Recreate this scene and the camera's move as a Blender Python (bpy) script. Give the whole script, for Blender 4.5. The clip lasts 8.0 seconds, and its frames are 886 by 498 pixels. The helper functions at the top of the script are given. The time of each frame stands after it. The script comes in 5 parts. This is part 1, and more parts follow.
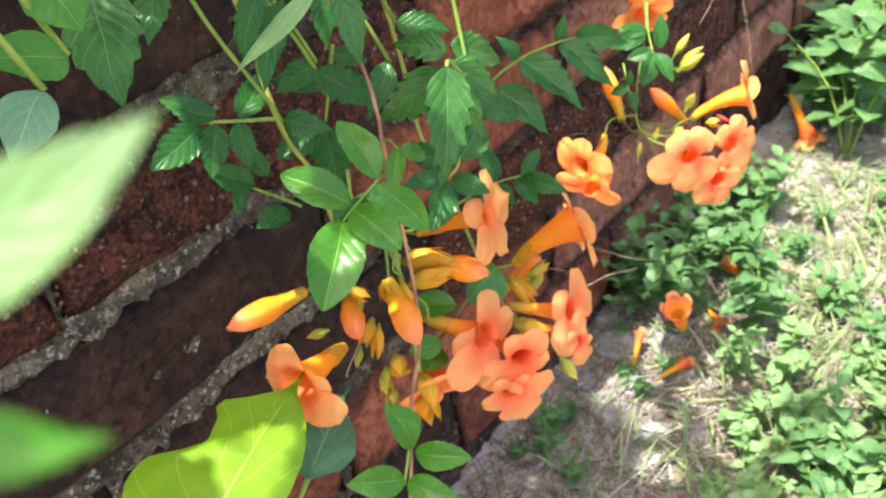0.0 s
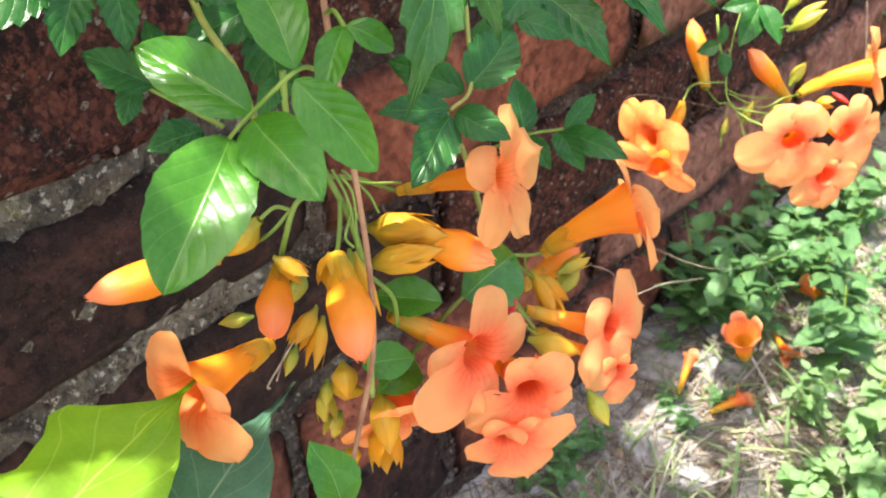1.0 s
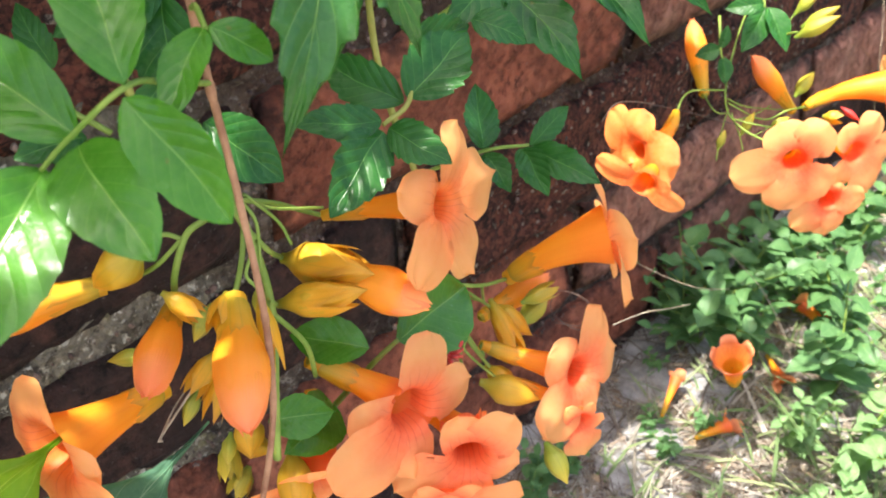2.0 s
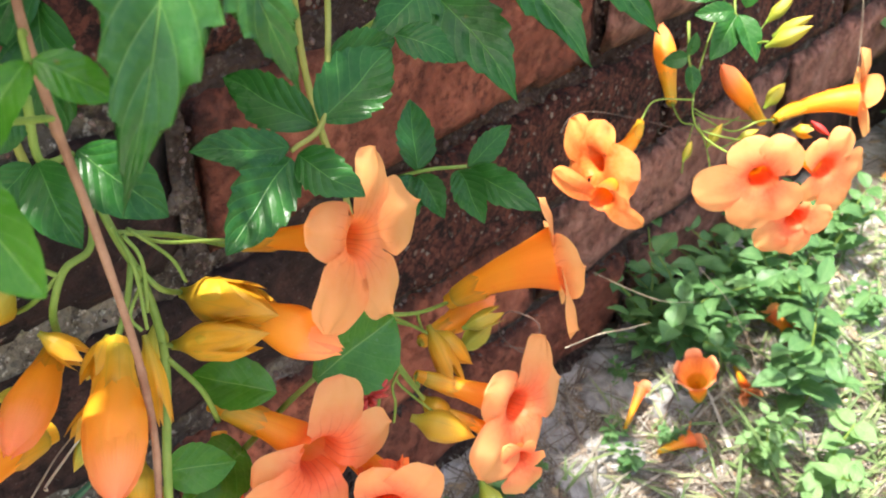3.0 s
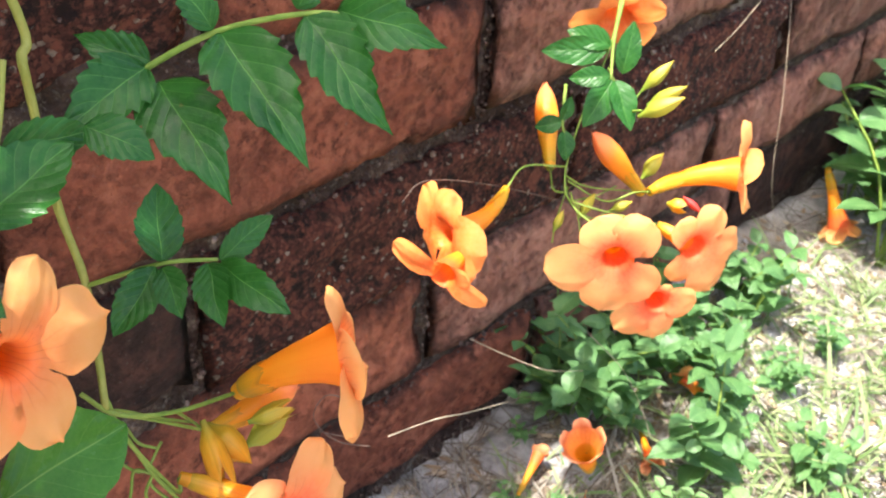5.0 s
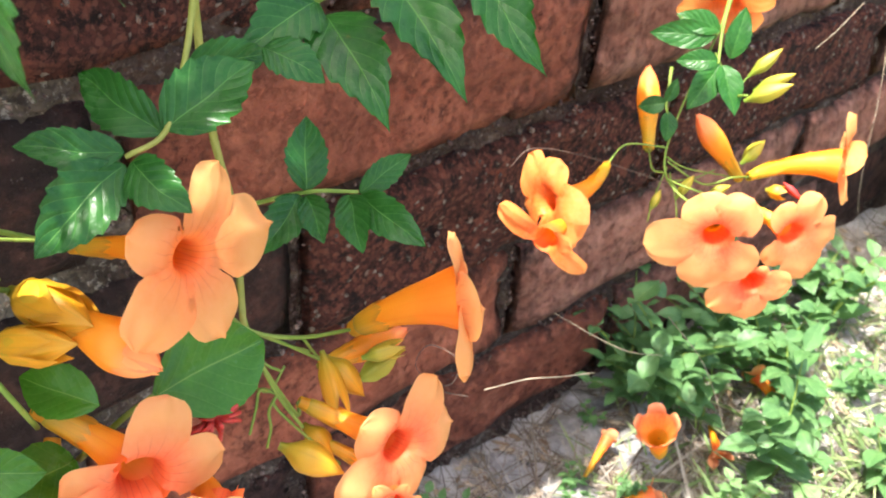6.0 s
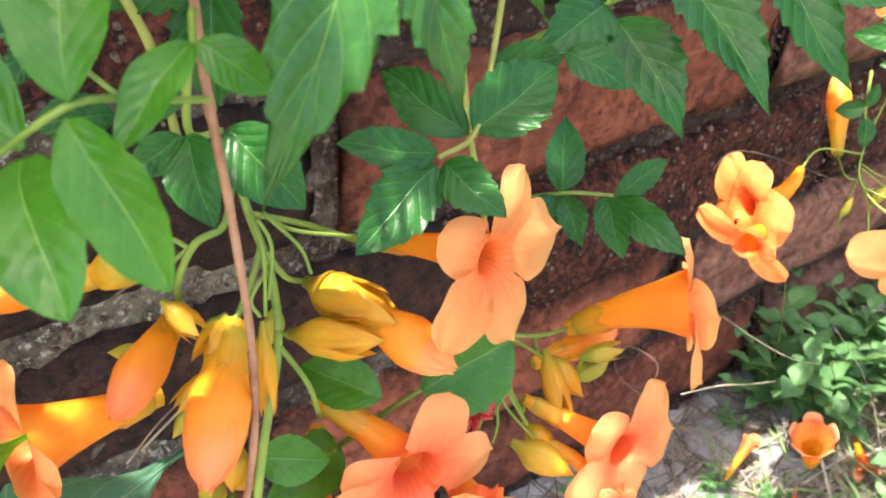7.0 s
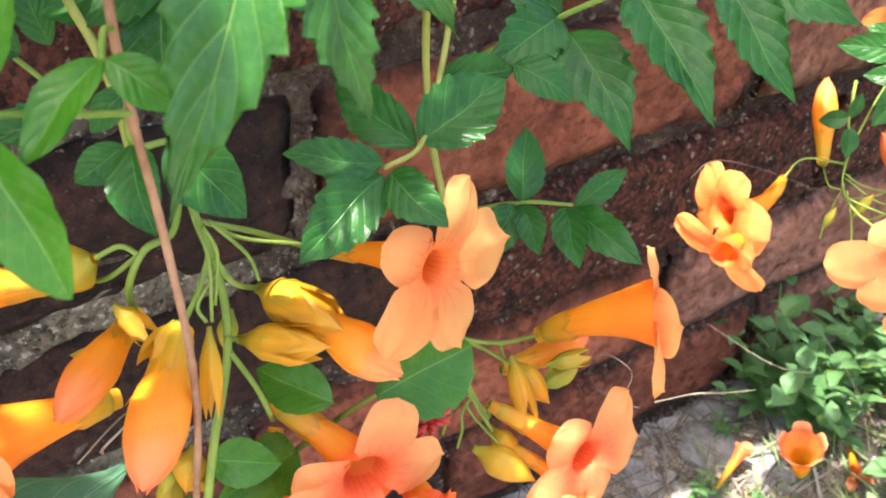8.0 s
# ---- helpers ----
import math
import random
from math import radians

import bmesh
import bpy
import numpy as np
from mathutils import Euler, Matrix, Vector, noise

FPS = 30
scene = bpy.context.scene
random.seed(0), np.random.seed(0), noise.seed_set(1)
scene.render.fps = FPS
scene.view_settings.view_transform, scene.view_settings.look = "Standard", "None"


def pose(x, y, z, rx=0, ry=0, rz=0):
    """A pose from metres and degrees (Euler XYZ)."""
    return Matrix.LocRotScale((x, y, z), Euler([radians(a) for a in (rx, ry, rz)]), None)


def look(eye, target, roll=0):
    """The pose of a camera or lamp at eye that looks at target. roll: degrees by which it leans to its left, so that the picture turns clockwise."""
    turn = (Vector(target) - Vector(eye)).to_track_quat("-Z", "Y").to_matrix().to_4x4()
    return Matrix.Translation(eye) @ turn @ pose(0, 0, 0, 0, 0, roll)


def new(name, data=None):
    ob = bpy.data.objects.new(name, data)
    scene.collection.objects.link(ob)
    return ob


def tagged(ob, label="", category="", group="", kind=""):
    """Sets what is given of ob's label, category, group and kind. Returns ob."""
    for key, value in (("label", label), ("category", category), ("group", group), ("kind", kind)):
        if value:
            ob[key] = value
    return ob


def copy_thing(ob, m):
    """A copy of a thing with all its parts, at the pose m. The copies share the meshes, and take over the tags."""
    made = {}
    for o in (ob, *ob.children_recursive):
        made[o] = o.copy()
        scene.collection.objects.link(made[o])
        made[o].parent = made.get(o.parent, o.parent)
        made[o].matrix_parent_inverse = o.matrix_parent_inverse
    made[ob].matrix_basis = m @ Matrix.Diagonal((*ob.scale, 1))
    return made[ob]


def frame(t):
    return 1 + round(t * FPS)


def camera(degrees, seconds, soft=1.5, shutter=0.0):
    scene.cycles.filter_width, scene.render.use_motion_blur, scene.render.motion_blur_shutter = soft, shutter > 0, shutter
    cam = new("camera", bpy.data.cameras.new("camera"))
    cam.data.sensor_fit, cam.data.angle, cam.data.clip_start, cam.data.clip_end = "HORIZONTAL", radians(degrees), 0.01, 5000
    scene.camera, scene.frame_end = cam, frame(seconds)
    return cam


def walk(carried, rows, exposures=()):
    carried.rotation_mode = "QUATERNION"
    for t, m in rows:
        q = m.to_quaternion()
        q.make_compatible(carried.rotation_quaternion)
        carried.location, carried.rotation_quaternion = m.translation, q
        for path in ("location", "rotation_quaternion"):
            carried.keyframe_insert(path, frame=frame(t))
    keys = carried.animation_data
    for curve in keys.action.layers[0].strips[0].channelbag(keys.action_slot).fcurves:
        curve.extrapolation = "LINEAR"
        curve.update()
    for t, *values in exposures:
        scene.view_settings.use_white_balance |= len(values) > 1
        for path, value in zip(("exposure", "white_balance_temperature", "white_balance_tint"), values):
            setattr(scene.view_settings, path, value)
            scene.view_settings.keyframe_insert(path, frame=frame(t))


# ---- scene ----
cam = camera(50.8, 8.0, soft=1.85)
cam.data.dof.use_dof, cam.data.dof.focus_distance, cam.data.dof.aperture_fstop = True, 0.23, 46.0
PATH = [
    (0, (0.3371, 0.0172, 0.5677), (0.1746, 0.2024, 0.3965), -7.97),
    (0.5, (0.3102, 0.0693, 0.5276), (0.1401, 0.2474, 0.3562), -6.33),
    (0.7, (0.2959, 0.0876, 0.5051), (0.1230, 0.2632, 0.3341), -5.74),
    (1, (0.2783, 0.1088, 0.4874), (0.1068, 0.2818, 0.3122), -3.15),
    (1.5, (0.2645, 0.1296, 0.4726), (0.0948, 0.3016, 0.2949), -1.48),
    (1.7, (0.2639, 0.1386, 0.4746), (0.0941, 0.3099, 0.2963), -1.13),
    (2.8, (0.2571, 0.1727, 0.4716), (0.0907, 0.3428, 0.2888), 0.28),
    (3, (0.2571, 0.1773, 0.4716), (0.0928, 0.3490, 0.2884), 1.09),
    (3.5, (0.2553, 0.1951, 0.4722), (0.0918, 0.3683, 0.2897), 2.36),
    (4, (0.2644, 0.2139, 0.4696), (0.0992, 0.3861, 0.2877), 2.29),
    (4.5, (0.2730, 0.2360, 0.4765), (0.1084, 0.4113, 0.2970), 3.27),
    (4.7, (0.2746, 0.2432, 0.4782), (0.1106, 0.4195, 0.2993), 3.59),
    (5.8, (0.2822, 0.2261, 0.4690), (0.1101, 0.3953, 0.2909), 5.60),
    (6, (0.2778, 0.2165, 0.4698), (0.1012, 0.3798, 0.2904), 5.37),
    (6.5, (0.2581, 0.1940, 0.4669), (0.0734, 0.3445, 0.2847), 4.94),
    (7, (0.2467, 0.1820, 0.4706), (0.0591, 0.3237, 0.2843), 4.97),
    (7.5, (0.2488, 0.1831, 0.4748), (0.0576, 0.3216, 0.2898), 4.46),
    (8, (0.2567, 0.1928, 0.4747), (0.0653, 0.3303, 0.2890), 4.60),
]
walk(cam, [(t, look(eye, target, roll)) for t, eye, target, roll in PATH], [(0.0, 2.28, 6850, 12), (1.0, 2.41, 6850, 12), (3.0, 2.32, 6850, 12), (5.0, 2.42, 6850, 12), (7.0, 2.64, 6850, 12), (8.0, 2.64, 6850, 12)])

# ---- world and light ----
SUN = Vector((-0.08, -0.28, 0.95)).normalized()
world = bpy.data.worlds.new("sky")
scene.world = world
world.use_nodes = True
wn = world.node_tree.nodes
sky = wn.new("ShaderNodeTexSky")
sky.sky_type = "NISHITA"
sky.sun_disc = False
sky.air_density, sky.dust_density, sky.ozone_density = 0.75, 4.0, 0.4
sky.sun_elevation = math.asin(SUN.z)
sky.sun_rotation = math.atan2(SUN.x, SUN.y)
wn["Background"].inputs["Strength"].default_value = 0.15
world.node_tree.links.new(sky.outputs[0], wn["Background"].inputs["Color"])
sun_data = bpy.data.lights.new("sun", "SUN")
sun_data.energy, sun_data.angle, sun_data.color = 2.9, radians(0.6), (1.0, 0.985, 0.955)
sun = new("sun", sun_data)
sun.rotation_mode = "QUATERNION"
sun.rotation_quaternion = SUN.to_track_quat("Z", "Y")
sun.location = (0, 0, 4)


# ---- materials ----
class Nodes:
    """A short way to write node materials."""

    def __init__(self, name):
        self.mat = bpy.data.materials.new(name)
        self.mat.use_nodes = True
        self.tree = self.mat.node_tree
        self.shader = self.tree.nodes["Principled BSDF"]
        self.out = self.tree.nodes["Material Output"]

    def add(self, kind, **inputs):
        node = self.tree.nodes.new("ShaderNode" + kind)
        for key, value in inputs.items():
            self.set(node, key.replace("_", " "), value)
        return node

    def set(self, node, key, value):
        socket = node.inputs[int(key[1:]) if key[0] == "i" and key[1:].isdigit() else key]
        if isinstance(value, bpy.types.NodeSocket):
            self.tree.links.new(value, socket)
        else:
            socket.default_value = value

    def coords(self):
        return self.add("TexCoord").outputs["Object"]

    def place(self):
        return self.add("NewGeometry").outputs["Position"]

    def noise(self, scale, detail=4.0, rough=0.6, vector=None):
        node = self.add("TexNoise", Scale=scale, Detail=detail, Roughness=rough)
        if vector is not None:
            self.set(node, "Vector", vector)
        return node.outputs["Fac"]

    def attr(self, name):
        node = self.add("Attribute")
        node.attribute_name = name
        return node.outputs["Fac"]

    def math(self, op, a, b=0.0):
        node = self.add("Math", i0=a, i1=b)
        node.operation = op
        return node.outputs[0]

    def ramp(self, fac, stops):
        node = self.add("ValToRGB", Fac=fac)
        ramp = node.color_ramp
        while len(ramp.elements) < len(stops):
            ramp.elements.new(0.5)
        for element, (at, colour) in zip(ramp.elements, stops):
            element.position = at
            element.color = (*colour, 1) if len(colour) == 3 else colour
        return node.outputs["Color"]

    def grey(self, fac, low, high, a=0.0, b=1.0):
        node = self.add("MapRange", i0=fac, i1=low, i2=high, i3=a, i4=b)
        return node.outputs[0]

    def mix(self, fac, a, b, blend="MIX"):
        node = self.tree.nodes.new("ShaderNodeMix")
        node.data_type, node.blend_type = "RGBA", blend
        for index, value in ((0, fac), (6, a), (7, b)):
            if isinstance(value, bpy.types.NodeSocket):
                self.tree.links.new(value, node.inputs[index])
            else:
                node.inputs[index].default_value = value if index == 0 else (*value, 1)
        return node.outputs[2]

    def random(self):
        return self.add("ObjectInfo").outputs["Random"]

    def island(self):
        return self.add("NewGeometry").outputs["Random Per Island"]

    def bump(self, height, strength, distance):
        return self.add("Bump", Height=height, Strength=strength, Distance=distance).outputs["Normal"]

    def finish(self, colour, rough=0.6, normal=None, thin=0.0, thin_colour=None, gloss=0.5):
        """thin: how much light a leaf or petal lets through."""
        self.set(self.shader, "Base Color", colour if isinstance(colour, bpy.types.NodeSocket) else (*colour, 1))
        self.set(self.shader, "Roughness", rough)
        self.set(self.shader, "Specular IOR Level", gloss)
        if normal is not None:
            self.set(self.shader, "Normal", normal)
        if thin:
            clear = self.add("BsdfTranslucent")
            self.set(clear, "Color", thin_colour if thin_colour is not None else colour)
            both = self.add("MixShader", Fac=thin)
            self.tree.links.new(self.shader.outputs[0], both.inputs[1])
            self.tree.links.new(clear.outputs[0], both.inputs[2])
            self.tree.links.new(both.outputs[0], self.out.inputs["Surface"])
        return self.mat


def brick_material(name, dark, mid, light, pits, rough_bump, chips):
    n = Nodes(name)
    p = n.place()
    wide = n.noise(22.0, 5.0, 0.62, p)
    grain = n.noise(260.0, 6.0, 0.7, p)
    speck = n.noise(520.0, 2.0, 0.5, p)
    tone = n.ramp(wide, ((0.28, dark), (0.5, mid), (0.72, light)))
    shade = n.grey(n.random(), 0, 1, 0.72, 1.2)
    tone = n.mix(1.0, tone, n.ramp(n.math("MULTIPLY", shade, 0.6), ((0, (0, 0, 0)), (1, (1.66, 1.66, 1.66)))), "MULTIPLY")
    tone = n.mix(n.grey(grain, 0.35, 0.75, 0.0, 0.55), tone, tuple(0.45 * c for c in dark))
    soot = n.grey(n.noise(16.0, 8.0, 0.72, p), 0.46, 0.62, 0.0, pits)
    tone = n.mix(soot, tone, (0.022, 0.016, 0.014))
    tone = n.mix(n.grey(speck, 0.66, 0.73, 0.0, chips), tone, (0.42, 0.34, 0.28))
    grime = n.math("MULTIPLY", n.grey(n.attr("along"), 0.25, 1.0), n.grey(n.noise(55.0, 5.0, 0.7, p), 0.35, 0.6))
    tone = n.mix(n.math("MULTIPLY", grime, 0.85), tone, (0.03, 0.019, 0.016))
    pit = n.noise(95.0, 8.0, 0.75, p)
    blot = n.noise(48.0, 6.0, 0.7, p)
    tone = n.mix(n.grey(blot, 0.5, 0.66, 0.0, 0.45), tone, light)
    tone = n.mix(n.grey(pit, 0.56, 0.66, 0.0, 0.6), tone, tuple(0.4 * c for c in dark))
    holes = n.noise(150.0, 6.0, 0.72, p)
    patch = n.noise(20.0, 4.0, 0.6, p)
    tone = n.mix(n.math("MULTIPLY", n.grey(holes, 0.53, 0.6), n.grey(patch, 0.4, 0.6, 0.1, 0.7)), tone, tuple(0.25 * c for c in dark))
    tone = n.mix(n.grey(n.noise(340.0, 3.0, 0.6, p), 0.66, 0.72, 0.0, chips), tone, light)
    height = n.math("SUBTRACT", n.math("ADD", n.math("MULTIPLY", grain, 0.5), n.math("MULTIPLY", pit, 1.4)), n.grey(holes, 0.5, 0.6, 0.0, 0.6))
    return n.finish(tone, n.grey(grain, 0.3, 0.7, 0.75, 0.95), n.bump(height, 1.0, 0.006 * rough_bump), gloss=0.2)


RED_BRICK = brick_material("red_brick", (0.25, 0.068, 0.036), (0.44, 0.128, 0.068), (0.55, 0.19, 0.105), 0.25, 0.9, 0.15)
# Red brick made paler for the far stretch: its brighter light put into colour.
FAR_LIT_BRICK = brick_material("far_lit_brick", (0.22, 0.082, 0.052), (0.40, 0.16, 0.105), (0.51, 0.255, 0.18), 0.28, 0.7, 0.15)
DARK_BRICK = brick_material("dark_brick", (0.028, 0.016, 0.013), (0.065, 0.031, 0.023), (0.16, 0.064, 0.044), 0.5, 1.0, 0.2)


def eroded_material():
    """A brick face that has crumbled to its grit: small stones in dark red clay."""
    n = Nodes("eroded_brick")
    p = n.place()
    warp = n.add("TexNoise", Vector=p, Scale=60.0, Detail=4.0)
    bent = n.add("VectorMath", i0=p, i1=n.add("VectorMath", i0=warp.outputs["Color"], i1=(0.004, 0.004, 0.004)).outputs[0])
    n.tree.nodes[-2].operation = "MULTIPLY"
    bent.operation = "ADD"
    stones = n.add("TexVoronoi", Vector=bent.outputs[0], Scale=430.0, Randomness=1.0)
    pick = n.add("SeparateColor", Color=stones.outputs["Color"]).outputs[0]
    tone = n.ramp(pick, ((0.0, (0.08, 0.026, 0.018)), (0.35, (0.14, 0.042, 0.028)), (0.7, (0.21, 0.066, 0.042)), (0.95, (0.26, 0.095, 0.062)), (0.965, (0.40, 0.31, 0.24))))
    gaps = n.grey(stones.outputs["Distance"], 0.35, 0.8, 0.0, 0.5)
    tone = n.mix(gaps, tone, (0.03, 0.016, 0.013))
    tone = n.mix(n.grey(n.noise(85.0, 8.0, 0.78, p), 0.49, 0.57, 0, 0.9), tone, (0.018, 0.010, 0.008))
    tone = n.mix(n.grey(n.noise(70.0, 7.0, 0.75, p), 0.54, 0.61, 0, 0.7), tone, (0.31, 0.092, 0.055))
    height = n.math("SUBTRACT", n.math("MULTIPLY", n.noise(80.0, 9.0, 0.75, p), 4.0), n.math("MULTIPLY", stones.outputs["Distance"], 0.4))
    return n.finish(tone, 0.95, n.bump(height, 1.0, 0.008), gloss=0.2)


ERODED_BRICK = eroded_material()


def mortar_material():
    n = Nodes("lime_mortar")
    p = n.place()
    wide = n.noise(30.0, 6.0, 0.7, p)
    grit = n.add("TexVoronoi", Vector=p, Scale=330.0).outputs["Distance"]
    tone = n.ramp(wide, ((0.3, (0.055, 0.045, 0.034)), (0.5, (0.145, 0.123, 0.093)), (0.68, (0.32, 0.275, 0.21))))
    tone = n.mix(n.grey(n.noise(170.0, 5.0, 0.7, p), 0.5, 0.62, 0, 0.75), tone, (0.035, 0.027, 0.022))
    tone = n.mix(n.grey(n.noise(230.0, 4.0, 0.7, p), 0.56, 0.63, 0, 0.85), tone, (0.5, 0.46, 0.38))
    tone = n.mix(n.grey(n.noise(11.0, 4.0, 0.6, p), 0.5, 0.66, 0, 0.8), tone, (0.035, 0.026, 0.022))
    tone = n.mix(n.grey(n.noise(60.0, 4.0, 0.6, p), 0.6, 0.68, 0, 0.5), tone, (0.22, 0.20, 0.07))
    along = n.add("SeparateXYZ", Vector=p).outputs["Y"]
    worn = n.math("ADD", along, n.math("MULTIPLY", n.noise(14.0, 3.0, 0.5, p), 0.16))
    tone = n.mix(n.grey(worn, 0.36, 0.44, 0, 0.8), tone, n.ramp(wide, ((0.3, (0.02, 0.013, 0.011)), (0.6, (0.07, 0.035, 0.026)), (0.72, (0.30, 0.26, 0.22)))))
    # Shade under the vine put into the mortar colour, from this height up.
    upper_shade = n.math("ADD", n.add("SeparateXYZ", Vector=p).outputs["Z"], n.math("MULTIPLY", n.noise(9.0, 4.0, 0.6, p), 0.12))
    tone = n.mix(n.grey(upper_shade, 0.42, 0.47, 0, 0.7), tone, (0.035, 0.027, 0.02))
    height = n.math("ADD", n.noise(120.0, 6.0, 0.75, p), n.math("MULTIPLY", grit, 0.7))
    return n.finish(tone, 0.95, n.bump(height, 1.0, 0.006), gloss=0.1)


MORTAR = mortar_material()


def leaf_material(name, deep, fresh, back, rough=0.42, thin=0.3, veins=6.5, thin_gain=1.5, gloss=0.26, relief=0.4):
    n = Nodes(name)
    u, v = n.attr("along"), n.attr("across")
    side = n.math("ABSOLUTE", v)
    wave = n.math("FRACT", n.math("SUBTRACT", n.math("MULTIPLY", u, veins), n.math("MULTIPLY", side, 2.2)))
    ridge = n.math("ABSOLUTE", n.math("SUBTRACT", wave, 0.5))
    vein = n.grey(ridge, 0.0, 0.05, 1.0, 0.0)
    mid = n.grey(side, 0.008, 0.028, 1.0, 0.0)
    line = n.math("MAXIMUM", n.math("MULTIPLY", vein, 1.4 * relief), mid)
    p = n.place()
    blotch = n.noise(70.0, 4.0, 0.6, p)
    fine = n.noise(900.0, 3.0, 0.6, p)
    tone = n.mix(n.grey(blotch, 0.32, 0.68), deep, fresh)
    tone = n.mix(n.grey(n.random(), 0, 1, 0, 0.45), tone, tuple(0.55 * a + 0.45 * b for a, b in zip(deep, fresh)))
    tone = n.mix(n.grey(fine, 0.4, 0.7, 0, 0.09), tone, back)
    tone = n.mix(n.math("MULTIPLY", line, 0.6), tone, back)
    tone = n.mix(n.grey(n.noise(240.0, 2.0, 0.5, p), 0.74, 0.79, 0, 0.6), tone, (0.16, 0.10, 0.03))
    puff = n.math("SUBTRACT", n.math("MULTIPLY", n.math("SQRT", n.grey(ridge, 0.0, 0.5, 0.0, 1.0)), 0.35), n.math("MULTIPLY", mid, 0.6))
    height = n.math("ADD", puff, n.math("MULTIPLY", fine, 0.25))
    glow = n.mix(1.0, tone, (thin_gain, thin_gain * 1.05, thin_gain * 0.55), "MULTIPLY")
    return n.finish(tone, n.grey(blotch, 0.3, 0.7, rough - 0.05, rough + 0.12), n.bump(height, relief, 0.0014), thin, glow, gloss=gloss)


VINE_LEAF = leaf_material("vine_leaf", (0.008, 0.056, 0.009), (0.020, 0.110, 0.016), (0.12, 0.28, 0.065), 0.26, 0.2, gloss=0.24, relief=0.36)
FRESH_LEAF = leaf_material("fresh_leaf", (0.025, 0.118, 0.008), (0.055, 0.19, 0.015), (0.20, 0.36, 0.075), 0.20, 0.29, gloss=0.3, relief=0.2)
MID_LEAF = leaf_material("mid_leaf", (0.012, 0.068, 0.010), (0.030, 0.125, 0.019), (0.16, 0.29, 0.08), 0.24, 0.22, gloss=0.32, relief=0.5)
LIME_LEAF = leaf_material("lime_leaf", (0.12, 0.25, 0.013), (0.20, 0.36, 0.026), (0.36, 0.50, 0.11), 0.45, 0.45, 5.0)
GREY_LEAF = leaf_material("grey_leaf", (0.05, 0.14, 0.075), (0.10, 0.22, 0.13), (0.30, 0.40, 0.28), 0.5, 0.25, 5.0)
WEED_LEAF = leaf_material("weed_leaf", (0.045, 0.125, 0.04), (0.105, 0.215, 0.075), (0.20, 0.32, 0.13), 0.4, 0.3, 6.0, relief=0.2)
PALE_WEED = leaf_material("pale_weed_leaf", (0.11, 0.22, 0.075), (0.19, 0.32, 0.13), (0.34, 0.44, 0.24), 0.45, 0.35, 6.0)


def petal_material(name, throat, edge, thin=0.35, deep=(0.92, 0.34, 0.05)):
    n = Nodes(name)
    u, v = n.attr("along"), n.attr("across")
    p = n.place()
    fine = n.noise(600.0, 4.0, 0.6, p)
    soft = n.noise(90.0, 3.0, 0.5, p)
    fac = n.math("ADD", u, n.math("MULTIPLY", n.math("SUBTRACT", soft, 0.5), 0.25))
    tone = n.ramp(fac, ((0.08, deep), (0.34, throat), (0.58, tuple(0.45 * a + 0.55 * b for a, b in zip(throat, edge))), (0.76, edge)))
    stripe = n.math("ABSOLUTE", n.math("SUBTRACT", n.math("FRACT", n.math("MULTIPLY", n.math("ADD", v, 2.0), 2.5)), 0.5))
    line = n.math("MULTIPLY", n.grey(stripe, 0.0, 0.10, 1.0, 0.0), n.grey(u, 0.30, 0.60, 0.42, 0.0))
    tone = n.mix(line, tone, (0.50, 0.04, 0.02))
    tone = n.mix(n.grey(fine, 0.35, 0.7, 0, 0.16), tone, (1.0, 0.5, 0.26))
    height = n.math("ADD", n.math("MULTIPLY", stripe, 0.8), fine)
    return n.finish(tone, 0.5, n.bump(height, 0.18, 0.0006), thin, gloss=0.35)


PETAL = petal_material("peach_petal", (0.90, 0.26, 0.07), (0.95, 0.45, 0.15), 0.58)
RED_PETAL = petal_material("red_throated_petal", (0.90, 0.21, 0.08), (0.95, 0.45, 0.16), 0.58, (0.90, 0.20, 0.05))
ORANGE_PETAL = petal_material("orange_petal", (0.78, 0.13, 0.015), (0.90, 0.31, 0.075))
FADED_PETAL = petal_material("faded_petal", (0.54, 0.11, 0.03), (0.78, 0.30, 0.13), 0.25)


def tube_material(name, stops, streak, thin=0.25):
    n = Nodes(name)
    u, v = n.attr("along"), n.attr("across")
    p = n.place()
    soft = n.noise(60.0, 4.0, 0.6, p)
    fine = n.noise(500.0, 4.0, 0.6, p)
    fac = n.math("ADD", u, n.math("MULTIPLY", n.math("SUBTRACT", soft, 0.5), 0.22))
    tone = n.ramp(fac, stops)
    stripe = n.math("ABSOLUTE", n.math("SUBTRACT", n.math("FRACT", n.math("MULTIPLY", v, 10.0)), 0.5))
    tone = n.mix(n.grey(stripe, 0.0, 0.14, 0.35, 0.0), tone, streak)
    tone = n.mix(n.grey(n.noise(180.0, 3.0, 0.6, p), 0.66, 0.76, 0, 0.5), tone, streak)
    return n.finish(tone, 0.45, n.bump(n.math("ADD", stripe, fine), 0.25, 0.0008), thin, gloss=0.4)


